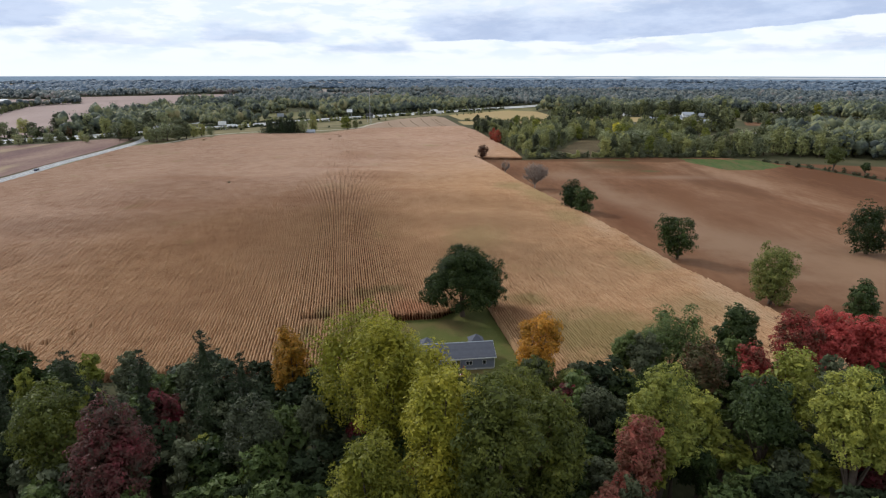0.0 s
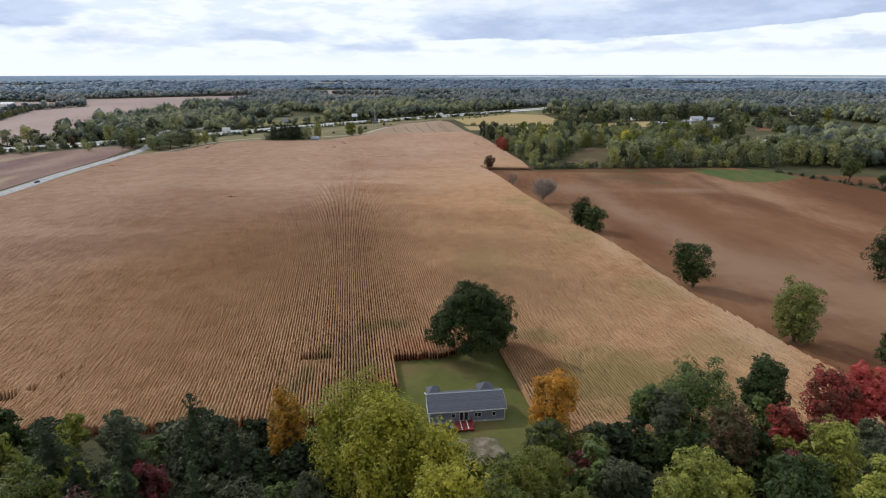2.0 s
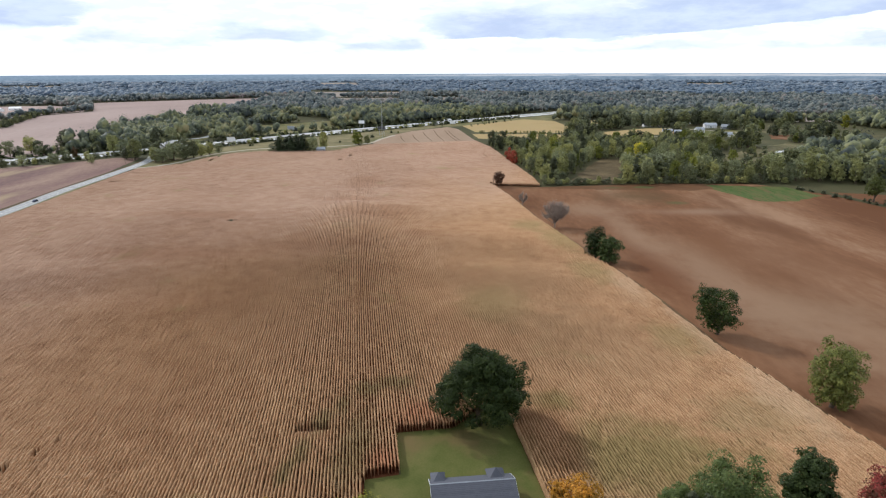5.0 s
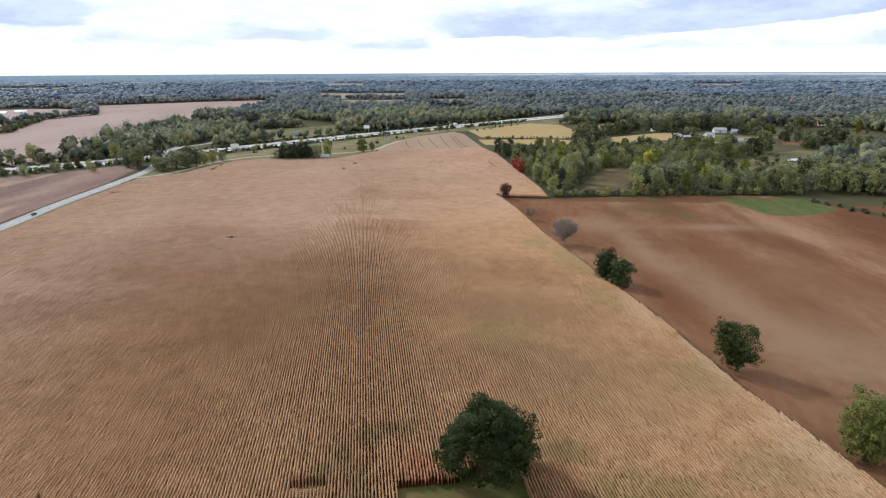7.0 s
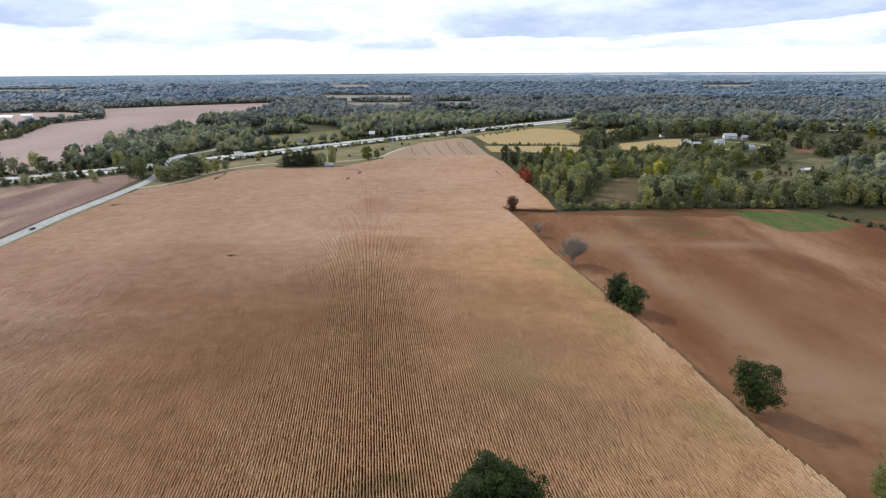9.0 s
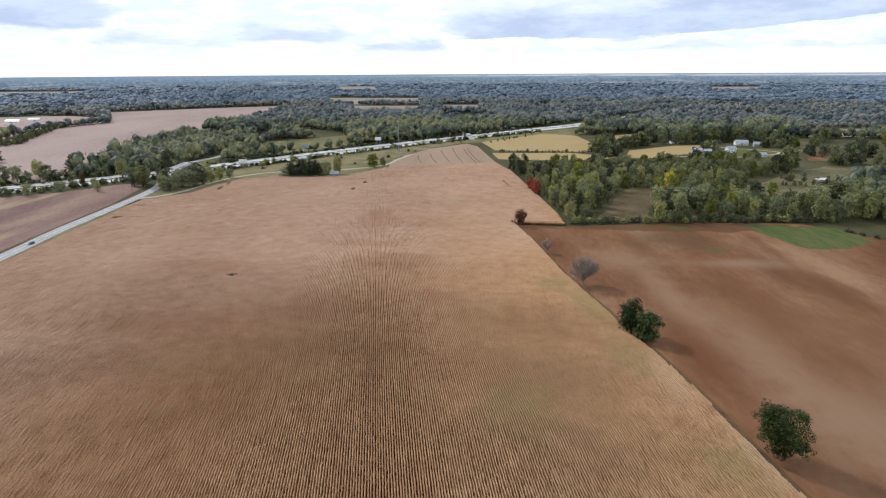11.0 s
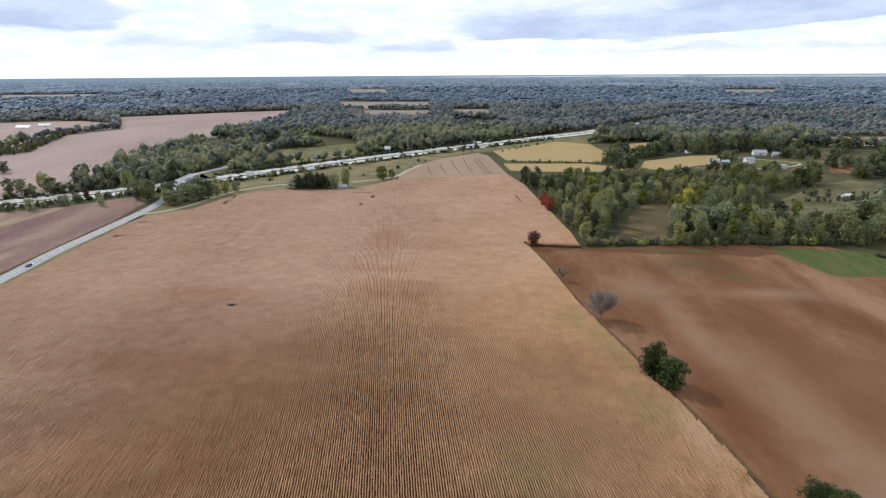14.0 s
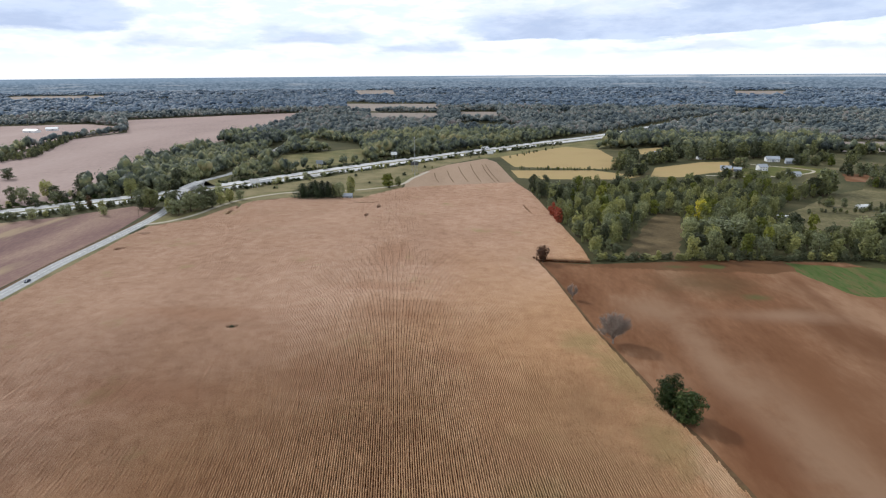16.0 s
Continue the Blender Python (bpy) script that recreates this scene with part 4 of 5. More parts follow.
def conifer(seed, h, w, count=2600, size=0.45, ragged=0.35):
    rng = np.random.default_rng(seed)
    at, out = [], []
    z = 0.12 * h
    boughs = []
    while z < 0.97 * h:
        long = w / 2 * (1 - z / h) ** 0.75
        k = rng.integers(4, 7)
        for a in rng.uniform(0, 2 * np.pi) + np.arange(k) * 2 * np.pi / k + rng.normal(0, 0.2, k):
            boughs.append((z + rng.normal(0, 0.1), a, max(0.5, long * (1 + ragged * rng.normal()))))
        z += h * 0.045 * rng.uniform(0.7, 1.3)
    total = sum(b[2] for b in boughs)
    wood = [tube([(0, 0, 0), (0, 0, h * 0.5), (0, 0, h * 0.97)], [h * 0.016, h * 0.011, 0.03], 7)]
    for z, a, long in boughs:
        m = max(4, int(count * long / total))
        s = rng.uniform(0.12, 1.0, m) ** 0.8 * long
        side = rng.normal(0, 0.16, m) * long * 0.9
        dirv, perp = np.array([math.cos(a), math.sin(a)]), np.array([-math.sin(a), math.cos(a)])
        xy = s[:, None] * dirv + side[:, None] * perp
        zz = z - 0.10 * s + 0.12 * (s / long) ** 2 * long + rng.normal(0, 0.12, m)
        at.append(np.c_[xy, zz]), out.append(np.c_[np.tile(dirv * 0.5, (m, 1)), np.full(m, 0.9)])
        wood.append(tube([(0, 0, z), (*(dirv * long * 0.9), z + 0.02 * long)], [0.05, 0.015], 3))
    at, out = np.concatenate(at), np.concatenate(out)
    pieces = [leaves(rng, at, out, size, 0.45, 0.35)]
    core = ICO2[0] * np.array([w * 0.15, w * 0.15, h * 0.40]) * rng.uniform(0.8, 1.1, (len(ICO2[0]), 1))
    core[:, :2] *= np.clip(1.25 - (core[:, 2:] / (h * 0.8) + 0.5), 0.1, 1.1)
    pieces.append((core + [0, 0, h * 0.5], ICO2[1]))
    return joined(wood), joined(pieces)


def bare(seed, h, w, limbs=60):
    """A leafless tree: a short trunk, limbs that fill a round crown, and many fine twigs at their ends."""
    rng = np.random.default_rng(seed)
    wood = [tube([(0, 0, 0), (0.1, 0, h * 0.2), (0, 0.1, h * 0.5)], h * 0.02 * np.array([1.3, 0.9, 0.4]), 7)]
    twigs = []
    for _ in range(limbs):
        d = unit(rng.normal(size=3)) * rng.uniform(0.35, 1.0) ** 0.5
        q = np.array([d[0] * w * 0.40, d[1] * w * 0.40, h * (0.60 + 0.31 * d[2])])
        s = np.array([0, 0, h * rng.uniform(0.12, 0.40)])
        m = (s + q) / 2 + np.array([q[0] * 0.15, q[1] * 0.15, -0.03 * h])
        wood.append(tube([s, m, q], h * np.array([0.009, 0.006, 0.0035]), 4))
        away = unit(q - np.array([0, 0, h * 0.35]))
        for _ in range(16):
            f = rng.uniform(0.35, 1.0)
            p = m + (q - m) * f
            e = unit(away + rng.normal(0, 0.55, 3)) * h * rng.uniform(0.07, 0.15)
            twigs.append(tube([p, p + e * 0.55 + rng.normal(0, 0.05, 3), p + e], h * np.array([0.005, 0.004, 0.0028]), 3))
    return joined(wood), joined(twigs)


def tree(name, shape, wood, leaf, label, category="tree", group="", at=(0, 0), turn=0.0, scale=1.0, crown_name="crown"):
    t = tagged(new(name), label, category, group)
    part("trunk", mesh_of("trunk", *shape[0], wood, True), t)
    part(crown_name, mesh_of(crown_name, *shape[1], leaf), t)
    t.matrix_basis = pose(at[0], at[1], 0, 0, 0, turn) @ Matrix.Scale(scale, 4)
    return t


def plant(proto, x, y, turn, sx=1.0, sz=1.0):
    t = copy_thing(proto, pose(x, y, 0, 0, 0, turn))
    t.scale = (sx, sx, sz)
    return t


# single trees along the corn's edge and in the yard
tree("oak_tree", broadleaf(1, 21.2, 28.6, 0.12, 52, 34000, 0.25, 0.95, 0.6, skirt=False, dome=True), M_BARK, OAK, "large dark green oak shading the lawn", at=(5.6, 163), turn=40)
tree("small_tree", broadleaf(2, 11.3, 11.5, -0.02, 12, 2500, 0.30, skirt=False), M_BARK, RUST, "small rust-brown tree at the corner of the corn", at=(32, 491))
tree("bare_tree", bare(3, 10.5, 7.5, 40), M_TWIG, M_TWIG, "thin leafless tree beside the corn", at=(43, 423), crown_name="crown")
tree("bare_tree", bare(4, 16.5, 18.5, 120), M_TWIG, M_TWIG, "round leafless grey tree beside the corn", at=(55, 365), crown_name="crown")
tree("hedge_tree", broadleaf(5, 15, 13, -0.06, 16, 6000, 0.26), M_BARK, OAK, "dense dark green bushy tree on the field edge", at=(65, 305))
tree("hedge_tree", broadleaf(6, 13, 13.0, -0.06, 16, 6000, 0.26), M_BARK, GREEN, "dense round olive-green bushy tree on the field edge", at=(69.3, 298.0))
tree("field_tree", broadleaf(7, 15.8, 17.5, -0.08, 18, 8000, 0.25, skirt=False), M_BARK, OAK, "round dark green tree on the field edge", at=(87, 219))
tree("field_tree", broadleaf(8, 18.0, 17.0, -0.16, 18, 9000, 0.25, skirt=False), M_BARK, OLIVE, "round yellow-green tree on the field edge", at=(98, 173))
tree("field_tree", broadleaf(9, 21, 21, -0.12, 20, 8000, 0.28, skirt=False), M_BARK, OAK, "large dark green tree in the brown field", at=(162, 226))
tree("hedgerow_tree", broadleaf(10, 18, 17, 0.12, 16, 3500, 0.36), M_BARK, OLIVE, "pale olive-green tree in the far hedgerow", at=(277, 436))
tree("hedgerow_tree", broadleaf(11, 9, 7.5, 0.10, 10, 1500, 0.32), M_BARK, GREEN, "small green tree in the far hedgerow", at=(284, 412))

# trees of the foreground wood: x, y, height, width
FRONT = {
    "willow": (WILLOW, "tall billowing yellow-green tree in the wood", [(-15, 96, 29, 19), (-9, 88.5, 30.5, 16), (-2.5, 86, 27.8, 12), (-9, 66, 24.5, 14), (0, 73, 30.3, 14)]),
    "lime": (LIME, "dense lime-green tree before the house", [(4.5, 84, 23.5, 11), (13, 87, 22, 10), (7, 67, 30.5, 13), (9, 80, 26.5, 12), (15, 74, 25.5, 12), (16, 100, 13, 9), (-58, 80, 23, 12)]),
    "orange": (ORANGE, "orange autumn maple at the edge of the wood", [(19.8, 116, 20.3, 10.8), (-29.5, 108, 20.5, 8.5)]),
    "red": (RED, "bright red autumn maple in the wood", [(73, 118, 20, 11), (81, 120, 19, 12), (90, 119, 18.8, 12), (62, 112.5, 15, 8.5), (99, 116, 17, 10)]),
    "rose": (ROSE, "thin dull-red tree among green ones in the wood", [(28, 76, 21, 9), (20.5, 66, 17, 5), (48, 103, 20, 9.5), (69, 110, 14, 8)]),
    "plum": (PLUM, "dark plum-red tree in the wood", [(-45, 73, 25, 14), (-72, 66, 20, 8), (-21, 57, 17, 6)]),
    "dark": (GREEN, "dark green broadleaved tree in the wood", [(51, 124, 18.3, 24), (66, 127, 17.0, 12), (104, 142, 18, 9), (52, 88, 19.5, 12), (104, 124, 15, 10), (40, 124, 13, 8)]),
    "yellow": (YELLOW, "pale yellow-green tree in the wood", [(33, 82, 25, 14), (62, 80, 25.3, 14), (60, 95, 22.5, 11), (42, 92, 16, 9), (-24, 62, 18, 7)]),
    "olive": (OLIVE, "olive-green tree before the house", [(18, 109, 14, 10), (26, 108, 12, 9), (36, 112, 10, 8)]),
    "sage": (SAGE, "grey-green thinly leaved tree in the wood", [(43, 119, 14.5, 9), (-29, 83, 20, 10), (26, 96, 14, 8), (74, 102, 15, 9), (-22, 92, 15, 8)]),
}
for i, (kind, (leaf, label, places)) in enumerate(FRONT.items()):
    for j, (x, y, h, w) in enumerate(places):
        wood = M_PALEBARK if kind == "sage" else M_BARK
        tree("maple_tree" if kind in ("orange", "red") else "tree", broadleaf(100 + 17 * i + j, h, w, 0.10, 18 if kind not in ("willow", "lime") else 34, 9500 if w > 11 else 5500, 0.24, 1.25, 2.2 if kind == "willow" else 0.2, dome=kind == "dark" and w > 20),
             wood, leaf, label, group="foreground wood", at=(x, y), turn=37 * j)
PINES = [(-44.5, 104, 22.5, 12), (-37, 102, 18.5, 12), (-52, 96, 22.5, 11), (-65.5, 97, 22, 14), (-78, 95, 22, 12), (-58, 92, 18, 9), (-34, 94, 17, 8), (-40, 92, 17, 9), (-83, 100, 20, 10), (-70, 86, 19, 10), (-48, 88, 18, 9)]
for j, (x, y, h, w) in enumerate(PINES):
    tree("pine_tree", conifer(300 + j, h, w, 6500, 0.30), M_BARK, PINE, "dark blue-green pine at the edge of the corn", group="pines", at=(x, y), turn=50 * j)

# lower growth under and between them, joined
def stand(name, places, shapes, materials, label, category="trees"):
    """Many trees of a wood in one mesh: places are (shape, x, y, turn, width, height)."""
    pieces, slots, order = [], [], list(dict.fromkeys(materials))
    for i, x, y, turn, sx, sz in places:
        c, q = math.cos(turn), math.sin(turn)
        for (v, f), m in ((shapes[i][0], M_BARK), (shapes[i][1], materials[i])):
            w = np.c_[(v[:, 0] * c - v[:, 1] * q) * sx + x, (v[:, 0] * q + v[:, 1] * c) * sx + y, v[:, 2] * sz]
            pieces.append((w, f))
            slots.append(np.full(len(f) * (2 if np.asarray(f).shape[1] == 4 else 1), 0 if m is M_BARK else 1 + order.index(m), np.int32))
    me = mesh_of(name, *joined(pieces), M_BARK)
    for m in order:
        me.materials.append(m)
    me.polygons.foreach_set("material_index", np.concatenate(slots))
    return tagged(new(name, me), label, category, kind="stuff")


rng = np.random.default_rng(21)
# oak and pine colours picked for darkness: shade put into the leaf colour
UNDER_SHADE_LEAF = [OAK, GREEN, SAGE, PINE, PLUM, YELLOW]
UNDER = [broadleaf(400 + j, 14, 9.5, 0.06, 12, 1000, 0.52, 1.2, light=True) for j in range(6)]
WOOD_FRONT = [(-130, 30), (-130, 112), (-88, 116), (-75, 117), (-45, 118), (-27, 119), (-22, 112), (-20, 114), (-3, 108), (14, 108), (24, 118), (60, 115), (90, 116), (130, 110), (140, 30)]
spots = []
for gx in np.arange(-105, 112, 7.2):
    for gy in np.arange(52, 119, 7.2):
        x, y = gx + rng.uniform(-3, 3), gy + rng.uniform(-3, 3)
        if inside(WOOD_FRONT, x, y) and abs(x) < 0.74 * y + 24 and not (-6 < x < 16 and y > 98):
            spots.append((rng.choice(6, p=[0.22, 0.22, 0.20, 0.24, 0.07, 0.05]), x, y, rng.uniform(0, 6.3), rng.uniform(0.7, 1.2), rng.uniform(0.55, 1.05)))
stand("understorey", spots, UNDER, UNDER_SHADE_LEAF, "dense shaded lower growth of the foreground wood")

# woodland right of the corn and the trees along the highway
rng = np.random.default_rng(33)
GROVE_LEAF = [MIXED, PALE, MIXED, SHADY, SAGE, YELLOW, AUTUMN]
GROVE_LABEL = ["leafy green and yellowish tree in the mixed wood"] * 3 + ["darker green tree in the mixed wood", "grey-green tree in the mixed wood", "yellowing tree in the mixed wood", "small red autumn tree at the wood's edge"]
GROVE_SHAPE = [broadleaf(500 + j, 14, w, 0.02, 13, 1150, 0.50, 1.25, light=True) for j, w in enumerate((10, 12, 9, 11, 10, 9, 8))]
SCRUB_SHAPE = [broadleaf(520 + j, 14, w, 0.02, 4, 220, 1.1, 1.1, light=True) for j, w in enumerate((10, 12, 9, 11, 10, 9, 8))]
BUSH_SHAPE = [broadleaf(540 + j, 14, w, 0.02, 3, 80, 3.0, 1.0, light=True) for j, w in enumerate((14, 18, 13, 16))]
HEDGE_SHAPE, HEDGE_LEAF = SCRUB_SHAPE + BUSH_SHAPE, GROVE_LEAF + [OAK, SAGE, SHADY, OAK]
GROVE = [tree("tree", GROVE_SHAPE[j], M_BARK, GROVE_LEAF[j], GROVE_LABEL[j], group="woodland by the corn", at=p) for j, p in enumerate(((70, 512), (64, 560), (58, 620), (54, 680), (48, 730), (140, 640), (53, 600)))]


def grove(name, poly, step, pick, low, high, single, label, shapes=None):
    """A wood: trees nearer than the line y = single stand singly, the rest is joined."""
    p, rest = np.array(poly), []
    for gx in np.arange(p[:, 0].min(), p[:, 0].max(), step):
        for gy in np.arange(p[:, 1].min(), p[:, 1].max(), step):
            x, y = gx + rng.uniform(-0.4, 0.4) * step, gy + rng.uniform(-0.4, 0.4) * step
            if inside(poly, x, y):
                s, k, a, w = rng.uniform(low, high), rng.choice(7, p=pick), rng.uniform(0, 6.28), rng.uniform(0.68, 1.0)
                if y < single and x < 262:
                    plant(GROVE[k], x, y, math.degrees(a), s * w, s)
                else:
                    rest.append((k, x, y, a, s * w, s))
    if rest:
        stand(name, rest, shapes or GROVE_SHAPE, GROVE_LEAF, label)


grove("mixed_wood", WOOD_RIGHT, 11.5, [0.26, 0.22, 0.20, 0.07, 0.11, 0.14, 0.0], 0.62, 1.42, 690, "mixed green and yellowing wood beyond the corn")
grove("wood_thicket", WOOD_RIGHT, 12.0, [0.26, 0.24, 0.24, 0.22, 0.04, 0.0, 0.0], 0.30, 0.62, 0, "lower thicket between the trees of the mixed wood", SCRUB_SHAPE)
for k, x, y, h, w in ((1, 165, 552, 18, 28), (2, 205, 540, 15, 21), (3, 143, 528, 13, 18), (1, 184, 556, 17, 22), (5, 171, 600, 20, 14), (1, 271, 560, 18, 18), (0, 287, 566, 20, 22), (0, 69, 515, 12, 11), (4, 84, 512, 8, 9), (2, 76, 540, 13, 12)):
    plant(GROVE[k], x, y, 31 * k + x, w / 10.5, h / 14)
for x, y, s in ((52, 612, 0.9), (50, 624, 1.0)):
    plant(GROVE[6], x, y, 40 * s, s, s)
# hedge at the wood's foot, and the hedgerow in the east
spots = [(rng.choice([0, 3, 4]), x, 500 + 0.045 * (x - 70) + rng.uniform(-2, 3), rng.uniform(0, 6), rng.uniform(0.4, 0.75), rng.uniform(0.22, 0.45)) for x in np.arange(70, 262, 4.0)]
stand("hedge", spots, SCRUB_SHAPE, GROVE_LEAF, "dark scrubby hedge at the foot of the wood", "hedge")
spots = [(rng.choice([3, 4]), 250 + 45 * q + rng.uniform(-3, 3), 482 - 105 * q + rng.uniform(-3, 3), rng.uniform(0, 6), rng.uniform(0.3, 0.5), rng.uniform(0.12, 0.28)) for q in np.linspace(0, 1, 22)]
stand("hedgerow", spots, SCRUB_SHAPE, GROVE_LEAF, "low weedy hedgerow between two brown fields", "hedge")
grove("east_wood", [(262, 512), (290, 560), (330, 610), (460, 640), (470, 560), (330, 500)], 10, [0.35, 0.3, 0.15, 0.15, 0.05, 0.0, 0.0], 1.0, 1.45, 560, "tall wood on the far side of the pasture", [broadleaf(560 + j, 14, w, 0.02, 9, 480, 0.72, 1.15, light=True) for j, w in enumerate((10, 12, 9, 11, 10, 9, 8))])
# single trees by the road and highway: x, y, height, width
ROADSIDE = [(-405, 592, 11, 10), (-466, 661, 17, 13), (-463, 690, 18, 18), (-434, 707, 24, 22), (-410, 724, 22, 14), (-352, 612, 9, 8), (-322, 637, 22, 19), (-345, 661, 16, 15), (-298, 636, 19, 18),
            (-284, 616, 15, 16), (-276, 650, 22, 20), (-280, 632, 18, 17), (-266, 664, 13, 14), (-420, 585, 9, 10), (-388, 612, 10, 11), (-368, 634, 9, 10), (-593, 797, 14, 20)]
ROADSIDE += [(-294, 622, 15, 14), (-289, 642, 17, 15), (-272, 638, 16, 15), (-268, 650, 19, 15), (-262, 676, 14, 13), (-257, 690, 10, 10), (-326, 650, 18, 16), (-332, 640, 13, 12), (-312, 655, 15, 12), (-372, 690, 20, 17), (-384, 712, 18, 15),
             (-448, 680, 15, 13), (-484, 668, 16, 14), (-505, 650, 14, 13), (-357, 760, 22, 18), (-350, 782, 20, 16)]
for x, y, h, w in ROADSIDE:
    plant(GROVE[rng.choice([0, 1, 3, 4], p=[0.35, 0.3, 0.2, 0.15])], x, y, rng.uniform(0, 360), w / 10.5, h / 14)
tree("maple_tree", GROVE_SHAPE[6], M_BARK, ROSE, "small dull red tree by the highway hedge", at=(-384, 640), scale=0.95)
for x, y, h in ((46, 388, 2.6), (26, 494, 3.4), (60.5, 310, 2.4), (42.5, 436, 2.0), (28.5, 497, 2.2)):
    tree("shrub", GROVE_SHAPE[4], M_BARK, RUST, "low brown shrub at the edge of the corn", "shrub", "shrubs along the corn", at=(x, y), turn=h * 90, scale=h / 14)
tree("tree", GROVE_SHAPE[5], M_BARK, WILLOW, "bright yellow tree among the farm woods", at=(575, 968), scale=1.5)
for x, y, h, w in ((-193, 694, 17, 13), (-180, 696, 20, 15), (-168, 697, 19, 13), (-186, 703, 17, 13), (-176, 706, 18, 12)):
    tree("cedar_tree", conifer(int(700 + x), h, w * 2.1, 2600, 0.8, 0.2), M_BARK, PINE, "dark evergreen in a clump beside the shed", group="evergreens by the shed", at=(x, y))
for x, y, h, w in ((-157, 700, 17, 13), (-149, 716, 21, 14), (-117, 764, 16, 15), (-108, 772, 11, 11), (-122, 772, 12, 12), (-163, 706, 14, 12)):
    plant(GROVE[rng.choice([0, 1, 5])], x, y, rng.uniform(0, 360), w / 10.5, h / 14)
plant(GROVE[3], -128, 365, 0, 0.28, 0.2).location.z = float(relief(-128, 365))
# scrub along both sides of the highway
spots = []
for side in (1, -1):
    for k in range(6, len(HIGHWAY) - 60):
        (x, y), (x1, y1) = HIGHWAY[k], HIGHWAY[k + 1]
        d = math.hypot(x1 - x, y1 - y)
        for _ in range(5):
            hx, hy, o = x + (x1 - x) * rng.uniform(), y + (y1 - y) * rng.uniform(), side * rng.uniform(23.5, 26.5)
            hx, hy = hx + (y1 - y) / d * o, hy - (x1 - x) / d * o
            if not near_line(ROAD, hx, hy, 10) and not inside(CORN, hx, hy):
                spots.append((7 + rng.choice(4), hx, hy, rng.uniform(0, 6), rng.uniform(0.22, 0.4), rng.uniform(0.12, 0.26)))
        for _ in range(3):
            o = side * rng.uniform(25, 33)
            px, py = x + (y1 - y) / d * o + rng.uniform(-8, 8), y - (x1 - x) / d * o + rng.uniform(-8, 8)
            if rng.uniform() < 0.6 and not near_line(ROAD, px, py, 12) and not inside(CORN, px, py):
                big = 1.6 if rng.uniform() < 0.12 else 1.0
                spots.append((rng.choice([0, 1, 3, 4]), px, py, rng.uniform(0, 6), big * rng.uniform(0.35, 0.7), big * rng.uniform(0.22, 0.48)))
stand("scrub", spots, HEDGE_SHAPE, HEDGE_LEAF, "scrub and low trees along the highway", "scrub")
# trees between the gold fields and round the farm
spots = []
for k in range(4, 34):
    (x, y), (x1, y1) = HIGHWAY[k], HIGHWAY[k + 1]
    d = math.hypot(x1 - x, y1 - y)
    for side, many, lo, hi in ((1, 10, 0.16, 0.32), (-1, 6, 0.25, 0.8)):
        for _ in range(many):
            o, q = side * rng.uniform(25, 31 if side > 0 else 48), rng.uniform(lo, hi)
            px, py = x + (y1 - y) / d * o + rng.uniform(-10, 10), y - (x1 - x) / d * o + rng.uniform(-10, 10)
            if not near_line(ROAD, px, py, 13) and not inside(CORN, px, py) and px < -335:
                spots.append((rng.choice([0, 1, 3, 4]), px, py, rng.uniform(0, 6), q * 1.2, q))
for x0, y0, x1, y1, m, lo, hi in ((26, 904, 150, 896, 50, 0.14, 0.34), (178, 850, 176, 960, 14, 0.7, 1.5), (150, 830, 190, 900, 12, 0.5, 1.1), (160, 905, 200, 1010, 16, 0.8, 1.5), (230, 975, 300, 1010, 10, 0.9, 1.6),
                                 (300, 905, 330, 930, 4, 0.8, 1.2), (320, 735, 345, 750, 6, 1.3, 1.9), (310, 1010, 460, 1040, 18, 1.0, 1.8), (405, 960, 470, 940, 10, 0.8, 1.2), (300, 690, 420, 640, 30, 0.35, 0.7),
                                 (260, 845, 350, 835, 18, 0.5, 1.0), (10, 1005, 100, 1130, 14, 0.2, 0.4), (200, 945, 250, 985, 14, 0.8, 1.3), (235, 1010, 300, 1035, 16, 0.8, 1.3),
                                 (300, 1000, 420, 1060, 24, 0.9, 1.6), (405, 960, 470, 1000, 10, 0.8, 1.3), (490, 900, 560, 980, 14, 0.7, 1.3), (500, 1010, 570, 1090, 16, 0.8, 1.4), (410, 790, 500, 810, 16, 0.7, 1.2),
                                 (278, 652, 362, 667, 30, 0.22, 0.36), (362, 668, 440, 685, 20, 0.3, 0.6), (150, 896, 178, 905, 14, 0.3, 0.6), (440, 880, 500, 860, 12, 0.8, 1.2)):
    for q in rng.uniform(0, 1, m):
        spots.append((rng.choice([0, 1, 2, 3, 4, 5], p=[0.25, 0.25, 0.2, 0.2, 0.05, 0.05]), x0 + (x1 - x0) * q + rng.uniform(-6, 6), y0 + (y1 - y0) * q + rng.uniform(-6, 6), rng.uniform(0, 6), rng.uniform(lo, hi), rng.uniform(lo, hi)))
for x, y in zip(rng.uniform(300, 600, 260), rng.uniform(680, 1080, 260)):
    if inside(OPEN_R, x, y) and not inside(YARD, x, y) and not inside(MEADOW_R, x, y) and math.sin(x / 31) + math.sin(y / 23 + x / 60) > 0.35:
        q = rng.uniform(0.4, 1.2)
        spots.append((rng.choice([0, 1, 3, 4]), x, y, rng.uniform(0, 6), q, q * rng.uniform(0.7, 1.1)))
for x, y in zip(rng.uniform(-290, 0, 60), rng.uniform(640, 1080, 60)):
    if inside(STRIP, x, y) and not near_line(HIGHWAY, x, y, 25) and not near_line(DRIVE, x, y, 7):
        q = rng.uniform(0.10, 0.28)
        spots.append((rng.choice([0, 1, 5, 7, 8, 9]), x, y, rng.uniform(0, 6), q * 1.2, q))
